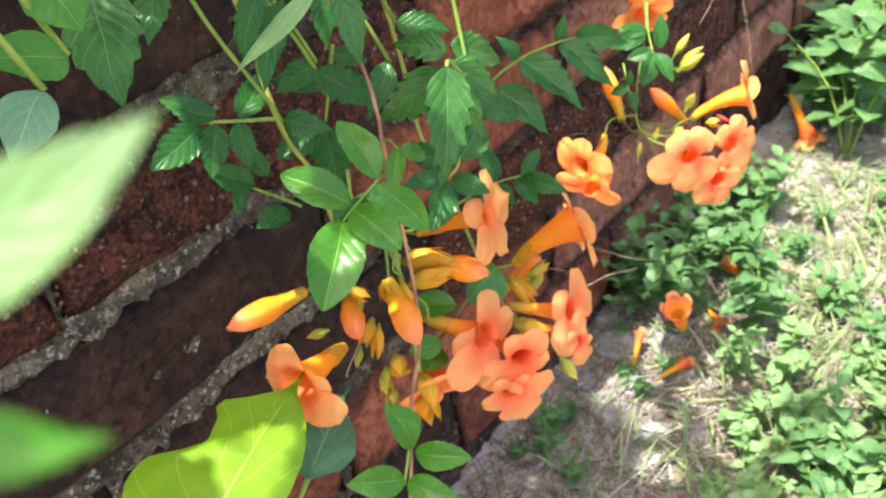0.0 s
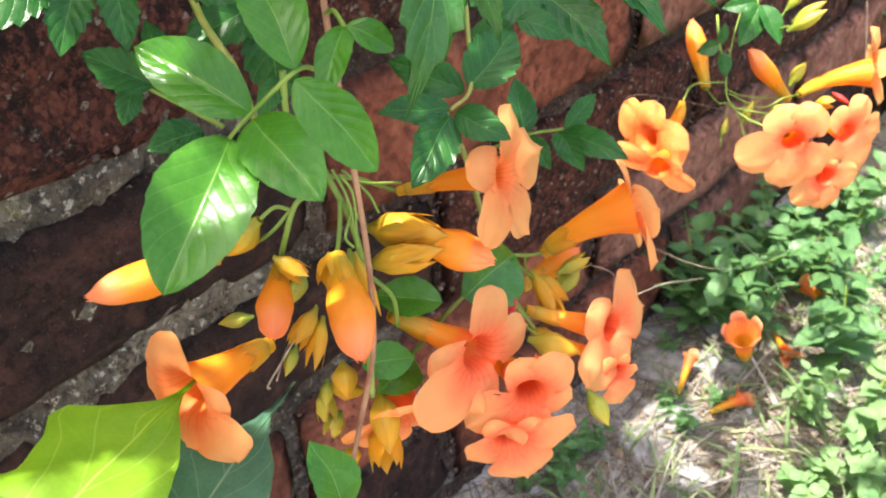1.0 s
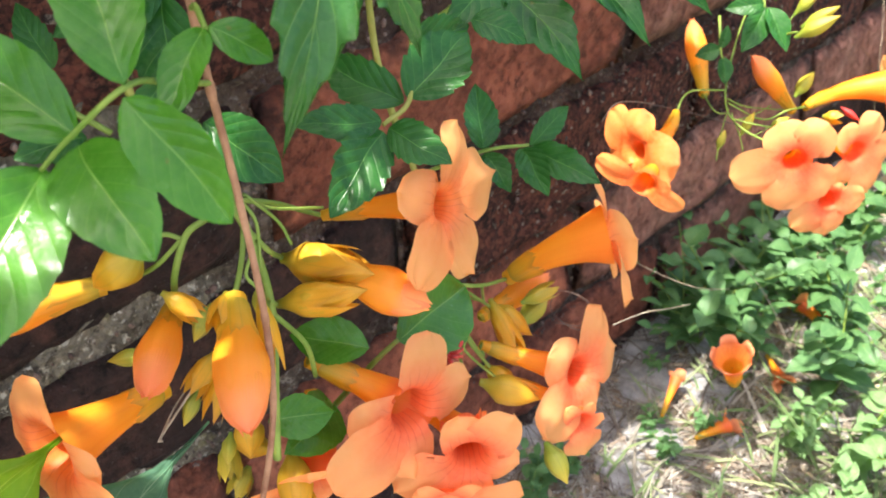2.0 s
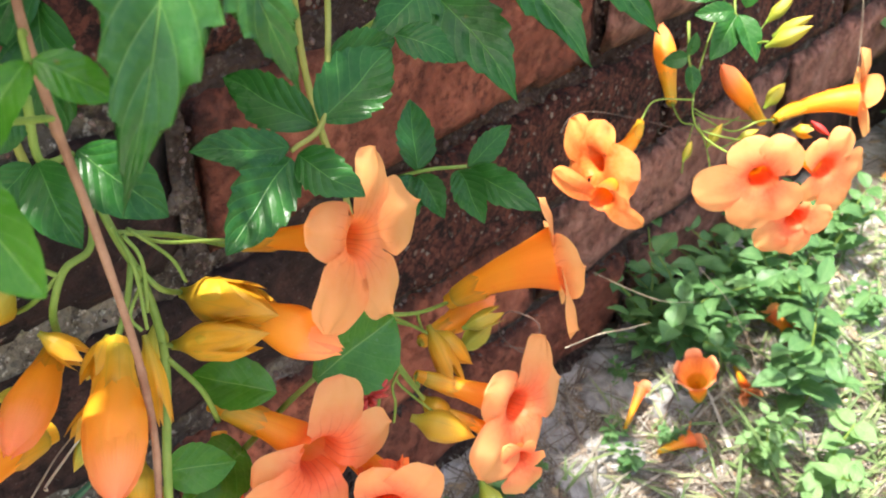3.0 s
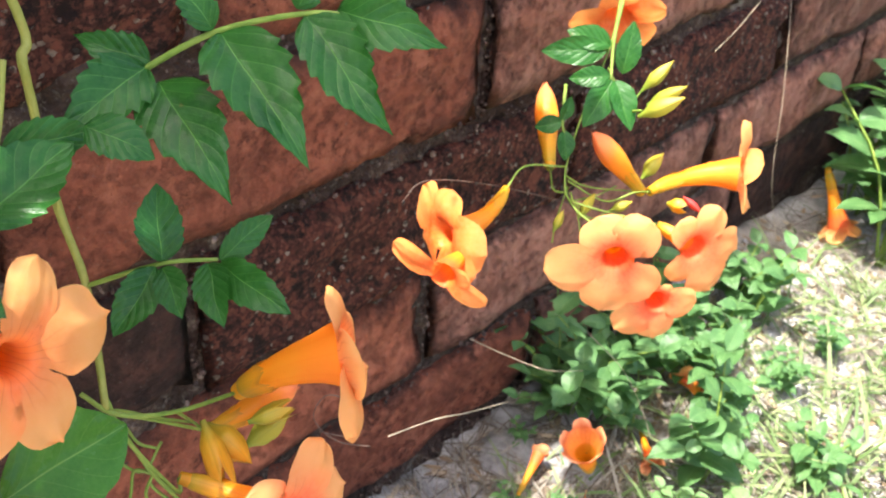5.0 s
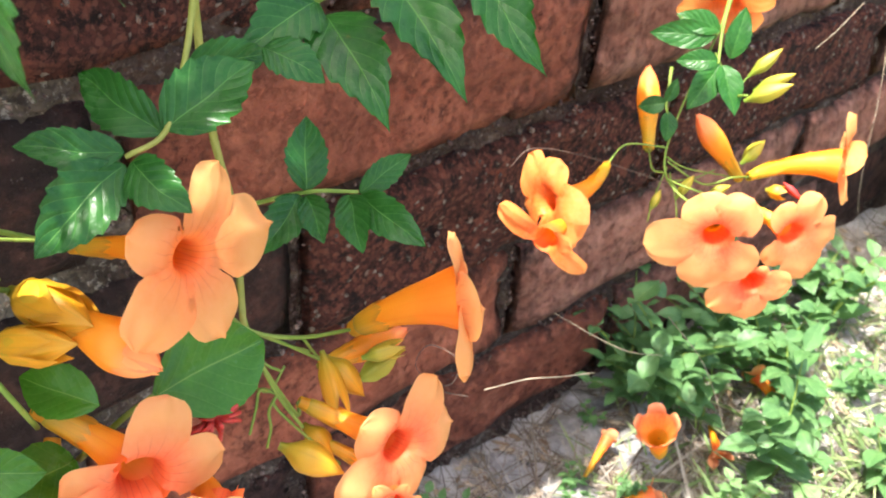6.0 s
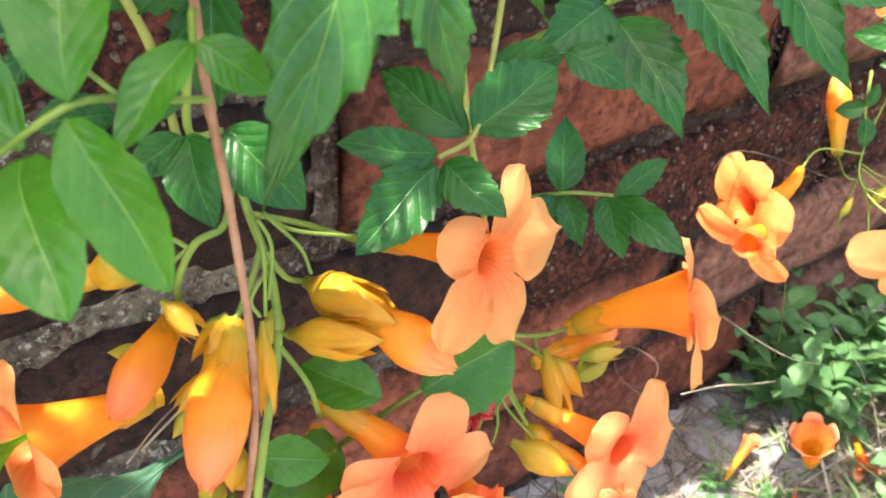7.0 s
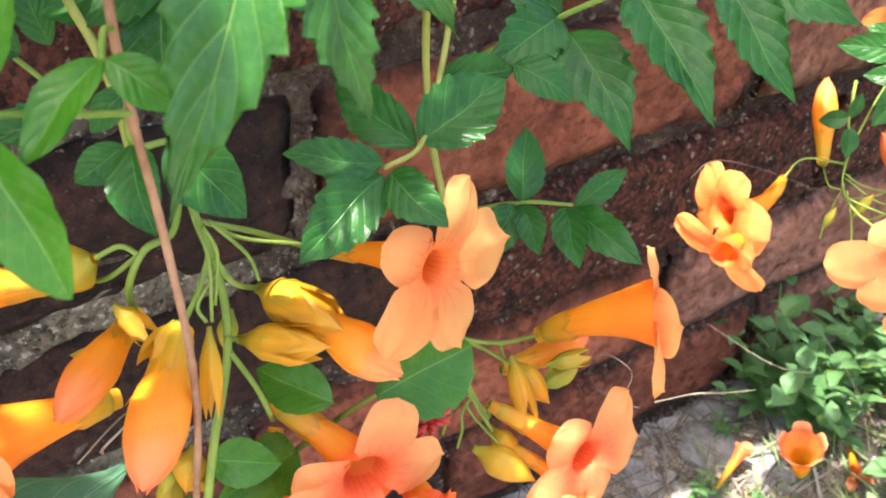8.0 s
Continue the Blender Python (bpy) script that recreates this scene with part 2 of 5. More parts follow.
TUBE = tube_material("orange_tube", ((0.0, (0.78, 0.44, 0.03)), (0.35, (0.94, 0.40, 0.022)), (1.0, (0.94, 0.36, 0.035))), (0.90, 0.31, 0.02), 0.5)
RED_TUBE = tube_material("red_mouthed_tube", ((0.0, (0.72, 0.36, 0.02)), (0.35, (0.94, 0.40, 0.022)), (0.62, (0.92, 0.34, 0.03)), (0.84, (0.88, 0.20, 0.05))), (0.85, 0.24, 0.02), 0.5)
BUD = tube_material("orange_bud", ((0.0, (0.68, 0.36, 0.02)), (0.45, (0.90, 0.36, 0.02)), (0.68, (0.93, 0.34, 0.035)), (0.84, (0.94, 0.35, 0.11)), (1.0, (0.90, 0.27, 0.11))), (0.86, 0.34, 0.02), 0.4)
CALYX = tube_material("yellow_calyx", ((0.0, (0.26, 0.27, 0.025)), (0.35, (0.56, 0.36, 0.025)), (0.8, (0.74, 0.36, 0.02)), (1.0, (0.60, 0.30, 0.03))), (0.42, 0.29, 0.025), 0.35)
GREEN_CALYX = tube_material("green_calyx", ((0.0, (0.16, 0.26, 0.03)), (0.6, (0.42, 0.38, 0.04)), (1.0, (0.55, 0.40, 0.04))), (0.20, 0.24, 0.03))
PISTIL = tube_material("red_pistil", ((0.0, (0.35, 0.02, 0.015)), (1.0, (0.5, 0.04, 0.03))), (0.2, 0.02, 0.015), 0.1)


def stem_material(name, a, b):
    n = Nodes(name)
    p = n.place()
    tone = n.mix(n.grey(n.noise(90.0, 5.0, 0.65, p), 0.35, 0.65), a, b)
    return n.finish(tone, 0.6, n.bump(n.noise(700.0, 4.0, 0.6, p), 0.4, 0.001), gloss=0.35)


GREEN_STEM = stem_material("green_stalk", (0.11, 0.19, 0.022), (0.19, 0.26, 0.045))
YELLOW_STEM = stem_material("yellow_stem", (0.18, 0.20, 0.03), (0.27, 0.27, 0.06))
BROWN_STEM = stem_material("brown_stem", (0.20, 0.085, 0.045), (0.36, 0.19, 0.11))
DARK_GREEN_STEM = stem_material("dark_green_stalk", (0.03, 0.09, 0.03), (0.06, 0.14, 0.05))
DARK_STEM = stem_material("dark_tendril", (0.06, 0.035, 0.025), (0.14, 0.085, 0.06))
DRY_STEM = stem_material("dry_stem", (0.22, 0.16, 0.10), (0.42, 0.35, 0.25))


def ground_material():
    n = Nodes("soil")
    p = n.place()
    wide = n.noise(5.0, 6.0, 0.65, p)
    mid = n.noise(38.0, 6.0, 0.7, p)
    grit = n.noise(420.0, 5.0, 0.7, p)
    tone = n.ramp(mid, ((0.3, (0.20, 0.175, 0.15)), (0.46, (0.40, 0.385, 0.36)), (0.66, (0.55, 0.54, 0.52))))
    tone = n.mix(n.grey(wide, 0.46, 0.58, 0, 0.6), tone, (0.28, 0.235, 0.175))
    tone = n.mix(n.grey(grit, 0.5, 0.75, 0, 0.4), tone, (0.06, 0.045, 0.035))
    away = n.add("VectorMath", i0=p, i1=(0.4, 0.7, 0.0))
    away.operation = "DISTANCE"
    reach = n.math("ADD", away.outputs["Value"], n.math("MULTIPLY", n.noise(2.5, 5.0, 0.65, p), 1.6))
    turf = n.ramp(n.noise(24.0, 7.0, 0.7, p), ((0.3, (0.05, 0.075, 0.022)), (0.5, (0.11, 0.14, 0.045)), (0.7, (0.24, 0.22, 0.12))))
    tone = n.mix(n.grey(reach, 2.0, 2.9), tone, turf)
    height = n.math("ADD", mid, n.math("MULTIPLY", grit, 0.3))
    return n.finish(tone, 0.95, n.bump(height, 0.8, 0.008), gloss=0.15)


SOIL = ground_material()


def rubble_material():
    n = Nodes("fallen_mortar")
    p = n.place()
    grit = n.noise(380.0, 5.0, 0.7, p)
    tone = n.ramp(n.noise(70.0, 5.0, 0.6, p), ((0.3, (0.15, 0.145, 0.14)), (0.5, (0.27, 0.265, 0.255)), (0.7, (0.40, 0.39, 0.375))))
    tone = n.mix(n.grey(grit, 0.55, 0.72, 0, 0.6), tone, (0.12, 0.10, 0.08))
    return n.finish(tone, 0.95, n.bump(grit, 0.8, 0.004), gloss=0.15)


RUBBLE = rubble_material()


def strand_material(name, a, b, c, thin=0.2):
    n = Nodes(name)
    tone = n.ramp(n.island(), ((0.0, a), (0.5, b), (1.0, c)))
    tone = n.mix(n.grey(n.noise(150.0, 3.0, 0.6, n.place()), 0.4, 0.7, 0, 0.4), tone, a)
    return n.finish(tone, 0.6, None, thin, gloss=0.3)


GRASS = strand_material("grass_blades", (0.08, 0.14, 0.045), (0.16, 0.23, 0.085), (0.30, 0.34, 0.17), 0.3)
STRAW = strand_material("dry_straw", (0.12, 0.10, 0.07), (0.22, 0.20, 0.16), (0.37, 0.345, 0.30), 0.1)
TWIG = strand_material("dark_twigs", (0.05, 0.035, 0.025), (0.12, 0.09, 0.065), (0.24, 0.19, 0.14), 0.0)
LITTER = strand_material("leaf_litter", (0.12, 0.075, 0.04), (0.30, 0.22, 0.13), (0.50, 0.42, 0.30), 0.1)
GRIT = strand_material("mortar_grit", (0.035, 0.02, 0.015), (0.075, 0.04, 0.03), (0.17, 0.12, 0.09), 0.0)
STONE = strand_material("grey_stone", (0.16, 0.15, 0.14), (0.32, 0.31, 0.30), (0.50, 0.49, 0.47), 0.0)


# ---- mesh helpers ----
def sheet(name, rows, closed=False):
    """A mesh from rows of (place, along, across); closed joins each row's end to its start."""
    verts = [Vector(q[0]) for row in rows for q in row]
    count = len(rows[0])
    faces = []
    for i in range(len(rows) - 1):
        for j in range(count if closed else count - 1):
            k = (j + 1) % count
            faces.append((i * count + j, i * count + k, (i + 1) * count + k, (i + 1) * count + j))
    mesh = bpy.data.meshes.new(name)
    mesh.from_pydata(verts, [], faces)
    for label, index in (("along", 1), ("across", 2)):
        layer = mesh.attributes.new(label, "FLOAT", "POINT")
        layer.data.foreach_set("value", [q[index] for row in rows for q in row])
    mesh.polygons.foreach_set("use_smooth", [True] * len(mesh.polygons))
    mesh.update()
    return mesh


def thing(name, origin, label, category, group="", kind=""):
    ob = new(name)
    ob.empty_display_size = 0.02
    ob.location = origin
    return tagged(ob, label, category, group, kind)


def part(name, mesh, material, parent, label=""):
    """Links a mesh, made in world places, as one part under its parent."""
    origin = Vector(parent.location) if parent.parent is None else Vector(parent.parent.location)
    mesh.transform(Matrix.Translation(-origin))
    mesh.materials.append(material)
    ob = new(name, mesh)
    ob.parent = parent
    return tagged(ob, label)


def glide(points, steps=6):
    """Points of a smooth line through the given ones."""
    pts = [Vector(p) for p in points]
    pts = [2 * pts[0] - pts[1]] + pts + [2 * pts[-1] - pts[-2]]
    out = []
    for a, b, c, d in zip(pts, pts[1:], pts[2:], pts[3:]):
        for i in range(steps):
            s = i / steps
            out.append(0.5 * (2 * b + (c - a) * s + (2 * a - 5 * b + 4 * c - d) * s * s + (3 * b - a - 3 * c + d) * s ** 3))
    return out + [pts[-2]]


def basis(way):
    way = Vector(way).normalized()
    side = way.cross(Vector((0.13, 0.31, 0.94)))
    side.normalize()
    return way, side, way.cross(side)


def rod(name, points, r0, r1=None, sides=7, steps=6, knots=0.0):
    """A round stem along the points, with closed ends."""
    r1 = r0 if r1 is None else r1
    line = glide(points, steps)
    rows, last = [], None
    for i, p in enumerate(line):
        s = i / (len(line) - 1)
        way = line[min(i + 1, len(line) - 1)] - line[max(i - 1, 0)]
        way, side, up = basis(way)
        if last is not None:
            side = (last - way * last.dot(way)).normalized()
            up = way.cross(side)
        last = side
        r = (r0 + (r1 - r0) * s) * (1 + knots * noise.noise(p * 160))
        if i in (0, len(line) - 1):
            rows.append([(p, s, j / sides) for j in range(sides)]) if i == 0 else None
        rows.append([(p + r * (math.cos(math.tau * j / sides) * side + math.sin(math.tau * j / sides) * up), s, j / sides) for j in range(sides)])
        if i == len(line) - 1:
            rows.append([(p, s, j / sides) for j in range(sides)])
    return sheet(name, rows, True)


def turned(name, base, tip, profile, sides=14, bow=0.0, ribs=0.0, start=0.0, jag=0.0):
    """A round body along base to tip, with radii from profile(s), ribbed in fives towards its end."""
    base, tip = Vector(base), Vector(tip)
    way, side, up = basis(tip - base)
    size = (tip - base).length
    rows = []
    steps = 18
    for i in range(steps + 1):
        s = i / steps
        p = base + way * size * s + Vector((0, 0, 1)) * bow * size * math.sin(math.pi * s)
        row = []
        for j in range(sides):
            a = math.tau * j / sides + start
            crease = noise.noise(Vector((2.2 * math.cos(a), 2.2 * math.sin(a), 5 * s)) + base * 300)
            r = profile(s) * (1 + ribs * s * math.cos(5 * a) + 0.09 * crease)
            tooth = 1 - abs((5 * j / sides) % 1.0 * 2 - 1)
            row.append((p + r * (math.cos(a) * side + math.sin(a) * up) + way * size * jag * tooth * smooth(0.5, 1.0, s), s, j / sides))
        rows.append(row)
    return sheet(name, rows, True)


def horn(name, base, throat, face, profile, end=1.0, ribs=0.0, sides=20, steps=16, jag=0.0):
    """A flaring tube that leaves base towards throat and ends there square to face."""
    base, throat, face = Vector(base), Vector(throat), Vector(face).normalized()
    size = (throat - base).length
    knee = throat - face * size * 0.5
    rows, last = [], None
    for i in range(steps + 1):
        s = end * i / steps
        p = base * (1 - s) ** 2 + knee * 2 * s * (1 - s) + throat * s * s
        way = (knee - base) * (1 - s) + (throat - knee) * s
        way, side, up = basis(way)
        if last is not None:
            side = (last - way * last.dot(way)).normalized()
            up = way.cross(side)
        last = side
        row = []
        for j in range(sides):
            a = math.tau * j / sides
            r = profile(s) * (1 + ribs * math.cos(5 * a) * i / steps)
            tooth = 1 - abs((5 * j / sides) % 1.0 * 2 - 1)
            row.append((p + r * (math.cos(a) * side + math.sin(a) * up) + way * size * jag * tooth * smooth(0.5, 1.0, s / end), s / end, j / sides))
        rows.append(row)
    return sheet(name, rows, True)


def smooth(a, b, x):
    x = min(max((x - a) / (b - a), 0.0), 1.0)
    return x * x * (3 - 2 * x)


# ---- flowers ----
def petal(throat, face, rim, inner, r_in, tip, wide, seed):
    """One lobe: it leaves the tube's inside, bends over the rim and widens to a rounded end at tip. wide: its width in lengths."""
    reach = tip - throat
    out = (reach - face * reach.dot(face)).normalized()
    turn = face.cross(out)
    start = throat + out * r_in - face * inner
    edge = throat + out * rim
    free_long = (tip - edge).length
    half = wide * (free_long + 0.35 * rim) * 0.53
    lip = max(inner / (inner + free_long), 0.2)
    away = (tip - edge).normalized()
    bend = (face * 0.55 + out * 0.35 + away * 0.8).normalized()
    rise = (face + out * (rim - r_in) / inner).normalized()
    rows, steps = [], 24
    for k in range(steps + 1):
        u = k / steps
        a, b, ta, tb, size, x = (start, edge, rise, bend, inner, u / lip) if u < lip else (edge, tip, bend, away, free_long, (u - lip) / (1 - lip))
        p = a * (2 * x ** 3 - 3 * x * x + 1) + b * (3 * x * x - 2 * x ** 3) + size * (ta * (x ** 3 - 2 * x * x + x) + tb * (x ** 3 - x * x))
        tangent = ((a - b) * (6 * x * x - 6 * x) + size * (ta * (3 * x * x - 4 * x + 1) + tb * (3 * x * x - 2 * x))).normalized()
        normal = turn.cross(tangent).normalized()
        if normal.dot(face - out) < 0:
            normal = -normal
        ring = r_in + (rim - r_in) * min(u / lip, 1.0)
        top = 0.64
        if u < top:
            w = ring * 0.70 + (half - ring * 0.70) * smooth(lip, top, u)
        else:
            w = half * max(0.0, 1 - ((u - top) / (1 - top)) ** 2.6) ** 0.46
        free = smooth(lip * 0.8, 0.95, u)
        row = []
        for j in range(-6, 7):
            v = j / 6
            hug = (math.sqrt(max(ring * ring - (v * w) ** 2, 0.0)) - ring) * (1 - free) if abs(v * w) < ring else -0.3 * ring * (1 - free)
            wave = 0.10 * noise.noise(Vector((v * 1.5 + seed, u * 2.2, seed * 0.37))) + 0.035 * noise.noise(Vector((v * 4 + seed, u * 6, seed)))
            fold = -0.16 * v * v * half + 0.05 * half * math.exp(-((v / 0.16) ** 2)) - 0.10 * half * smooth(0.75, 1.0, u)
            frill = 1 + 0.04 * noise.noise(Vector((v * 3, seed, u * 7))) * smooth(0.6, 1, u)
            row.append((p + turn * v * w * frill + out * hug + normal * free * (wave * free_long + fold), 0.3 * u / lip if u < lip else 0.3 + 0.7 * (u - lip) / (1 - lip), v))
        rows.append(row)
    return sheet("petal", rows)


def flower(parent, base, throat, across=0.042, spin=0.0, flare=88, petals=PETAL, body=TUBE, droop=0.0, label="", seed=0, drop=(), face=None, mouth=0.185, tips=()):
    """A trumpet flower: a flaring tube from base to throat, five round petals and a cup-shaped calyx.
    face: the way in which the petals look, where it is not the tube's way. tips: ends and widths of the petals, where they lie unevenly."""
    rnd = random.Random(seed)
    base, throat = Vector(base), Vector(throat)
    rim = across * mouth
    face = (throat - base).normalized() if face is None else Vector(face).normalized()

    def profile(s):
        return rim * (0.28 + 0.42 * s + 0.30 * s * s) * (1 + 0.10 * smooth(0.72, 0.97, s))

    ob = part("trumpet_flower", horn("tube", base, throat, face, profile, 0.985), body, parent, label)
    way, side, up = basis(face)
    inner = (throat - base).length * 0.34
    r_in = profile(0.66) * 0.84
    if not tips:
        tips = []
        for i in range(5):
            a = math.tau * i / 5 + radians(spin) + rnd.uniform(-0.07, 0.07)
            open_to = radians(flare + rnd.uniform(-10, 10))
            reach = (math.cos(a) * side + math.sin(a) * up) * math.sin(open_to) + way * math.cos(open_to)
            long = (across / 2 - rim * 0.9) * rnd.uniform(1.0, 1.16)
            if i not in drop:
                tips.append((throat + (math.cos(a) * side + math.sin(a) * up) * rim + reach * long + Vector((0, 0, -0.5 * droop * long)), rnd.uniform(0.95, 1.12)))
    for i, (tip, wide) in enumerate(tips):
        part("petal", petal(throat, way, rim, inner, r_in, Vector(tip) + way * 0.0004 * (i % 3), wide, seed + 3.3 * i), petals, ob)
    part("calyx", horn("calyx", base, throat, face, lambda s: profile(s) * (0.55 + 0.62 * smooth(0, 0.1, s)) * (1 - 0.02 * smooth(0.25, 0.33, s)), 0.30, 0.08, jag=0.09), CALYX, ob, "yellow waxy calyx")
    return ob


def bud(parent, base, tip, r=0.0065, body=BUD, label="", bow=0.0, calyx=True, lips=0.52, lobe=BUD):
    """A closed flower: a swelling tube with folded lobes at its end and a calyx."""

    def profile(s):
        blunt = 1.0 if s < 0.55 else max(0.012, 1 - ((s - 0.55) / 0.45) ** 1.9) ** 0.72
        return r * (0.46 + 0.54 * smooth(0.05, 0.66, s)) * blunt

    base, tip = Vector(base), Vector(tip)
    ob = part("bud", turned("bud", base, tip, profile, 15, bow, 0.08), body, parent, label)
    if calyx:
        cup = base + (tip - base) * 0.34
        part("calyx", turned("calyx", base - (tip - base) * 0.03, cup, lambda s: profile(0.34 * s) * (0.6 + 0.46 * smooth(0, 0.3, s)), 20, bow * 0.3, 0.06, jag=0.22), CALYX, ob)
    way, side, up = basis(tip - base)
    size = (tip - base).length
    for i in range(3):
        rows = []
        for k in range(11):
            f = k / 10
            s = lips + (1.015 - lips) * f
            half = 1.05 * max(1 - f ** 4, 0.0) ** 0.5 + 0.02
            row = []
            for j in range(-4, 5):
                v = j / 4
                a = math.tau * i / 3 + 0.5 + half * v
                ring = profile(min(s, 0.985)) * (0.84 + (0.24 + 0.03 * i) * smooth(0.0, 0.75, f) * (1 - 0.35 * v * v) + 0.12 * smooth(0.35, 0.9, f) * math.exp(-((v / 0.22) ** 2)))
                row.append((base + way * size * s + ring * (math.cos(a) * side + math.sin(a) * up), (0.4 + 0.6 * f) if lobe is PETAL else min(s, 1.0), v * 0.7))
            rows.append(row)
        part("petal", sheet("petal", rows), lobe, ob)
    return ob


def empty_calyx(parent, base, tip, r=0.003, body=GREEN_CALYX, label="spent calyx with pointed teeth"):
    """The toothed cup that stays when a flower has fallen."""
    return part("calyx", turned("calyx", base, tip, lambda s: r * (0.3 + 0.7 * smooth(0, 0.6, s)) * (1 + 0.25 * s), 20, 0.0, 0.12, jag=0.55), body, parent, label)


def lobed_leaf(apex, base, facing, left, right, arch=0.05, name="blade"):
    """A broad wavy-edged blade from its drawn-out apex to its base; left and right: half widths along it, in lengths."""
    apex, base, facing = Vector(apex), Vector(base), Vector(facing)
    way = base - apex
    size = way.length
    way.normalize()
    normal = (facing - way * facing.dot(way)).normalized()
    side = way.cross(normal)
    rows = []
    for i in range(49):
        u = i / 48
        row = []
        for j in range(-8, 9):
            v = j / 8
            edge = left if v > 0 else right
            w = size * float(np.interp(u, [q[0] for q in edge], [q[1] for q in edge]))
            w *= 1 + 0.035 * noise.noise(Vector((u * 14, v, 3.0))) * abs(v)
            lift = arch * size * math.sin(math.pi * u) - 0.22 * w * v * v + 0.03 * size * noise.noise(Vector((u * 5, v * 2.2, 8.0))) + 0.012 * size * abs(v) * math.cos(22 * (u + 0.25 * abs(v)))
            row.append((apex + way * size * u + side * v * w + normal * lift, 1 - u, v))
        rows.append(row)
    return sheet(name, rows)


def calyx_bud(parent, base, tip, r=0.005, body=CALYX, label=""):
    """A young bud still wrapped in its pointed calyx."""
    return part("bud", turned("bud", base, tip, lambda s: r * (0.25 + 0.75 * smooth(0, 0.4, s)) * (1 - smooth(0.45, 1.0, s)) ** 0.6, 15, 0.0, 0.22), body, parent, label)


def stalk(parent, points, r=0.0012, r1=None, material=GREEN_STEM, name="stalk", label=""):
    return part(name, rod(name, points, 0.85 * r, None if r1 is None else 0.85 * r1), material, parent, label)


# ---- leaves ----
def leaflet(base, tip, facing, wide=0.5, arch=0.08, fold=0.16, teeth=0.0, notches=7, seed=0, belly=0.8, name="leaflet", twist=0.0, lobes=0.0, tail=1.25):
    """A pointed leaf blade from base to tip, folded along its midrib, whose upper side looks along facing."""
    base, tip, facing = Vector(base), Vector(tip), Vector(facing)
    way = tip - base
    size = way.length
    way.normalize()
    normal = (facing - way * facing.dot(way)).normalized()
    side = way.cross(normal)
    half = wide * size / 2
    rows, steps, cols = [], (46 if teeth > 0.1 else 26), 5
    peak = (belly ** belly) * (tail ** tail) / ((belly + tail) ** (belly + tail))
    for i in range(steps + 1):
        u = i / steps
        w = half * (u ** belly) * ((1 - u) ** tail) / peak
        w *= 1 + lobes * (math.sin(9 * u + seed) + 0.6 * math.sin(17 * u + 2 * seed)) * smooth(0.0, 0.15, u)
        saw = (u * notches) % 1.0
        cut = 1 - teeth * (1 - saw) * smooth(0.12, 0.3, u) * (1 - smooth(0.9, 1.0, u))
        lift = arch * size * math.sin(math.pi * u ** 0.8) - 0.10 * size * smooth(0.65, 1.0, u) ** 2 * (tail - 1)
        bend = 0.05 * size * noise.noise(Vector((seed, u * 2.0, 0.5)))
        turn = twist * (u - 0.4)
        row = []
        for j in range(-cols, cols + 1):
            v = j / cols
            ww = w * (cut if abs(j) == cols else 1)
            ripple = 0.035 * size * noise.noise(Vector((v * 1.5 + seed, u * 5.0, seed * 0.7))) * abs(v)
            out = side * math.cos(turn * v) + normal * math.sin(turn)
            row.append((base + way * size * u + out * v * ww + side * bend + normal * (lift + fold * abs(v) * w - 0.28 * fold * v * v * w + ripple), u, v))
        rows.append(row)
    return sheet(name, rows)


FACE = Vector((0.72, -0.42, 0.55))


def vine_leaf(label, rachis, blades, material=VINE_LEAF, teeth=0.16, r=0.0010, stem=GREEN_STEM, wide=0.5, seed=0, notches=7, facing=FACE, arch=0.08, tail=0.98, belly=0.75):
    """A compound leaf: leaflets in pairs along a common stalk. blades: rows of base, tip and, where it differs, width."""
    ob = thing("vine_leaf", rachis[0], label, "vine leaf", "compound leaves of the trumpet vine")
    part("leaf_stalk", rod("leaf_stalk", rachis, r, r * 0.7), stem, ob)
    rnd = random.Random(seed)
    for i, (base, tip, *more) in enumerate(blades):
        turn = Vector((rnd.uniform(-0.25, 0.25), rnd.uniform(-0.25, 0.25), rnd.uniform(-0.2, 0.2)))
        w = (more[0] if more else wide) * (1.1 if material is VINE_LEAF else 1.0)
        part("leaflet", leaflet(base, tip, facing + turn, w, arch * rnd.uniform(0.5, 1.4), rnd.uniform(0.22, 0.5), teeth, notches, seed + i * 1.7, twist=rnd.uniform(-0.28, 0.28), tail=tail, belly=belly), material, ob)
    return ob


# ---- ground ----
def rolling(x, y):
    h = 0.012 * noise.noise(Vector((x * 6, y * 6, 0))) + 0.004 * noise.noise(Vector((x * 31, y * 31, 4)))
    return h + 0.02 * smooth(0.25, 0.6, x) * smooth(3, 1, y)


def build_ground():
    def steps(fine_a, fine_b, step, far):
        inner = list(np.arange(fine_a, fine_b + step / 2, step))
        return [-far, -far / 4, -12, -4, -1.5] + inner + [inner[-1] + 1.5, inner[-1] + 6, 25, far / 4, far]

    xs, ys = steps(-0.4, 1.4, 0.02, 900), steps(-0.3, 2.6, 0.02, 900)
    rows = [[(Vector((x, y, rolling(x, y) if -0.4 <= x <= 1.5 and -0.4 <= y <= 2.7 else 0.0)), 0.0, 0.0) for y in ys] for x in xs]
    mesh = sheet("ground", rows)
    mesh.flip_normals()
    mesh.materials.append(SOIL)
    tagged(new("ground", mesh), "grey-brown dry soil with litter beside the wall", "ground", kind="structure")


build_ground()

# ---- brick wall ----
PITCH, JOINT, FIRST = 0.077, 0.0125, 0.008
COURSES = 7
WALL_TOP = FIRST + PITCH * COURSES


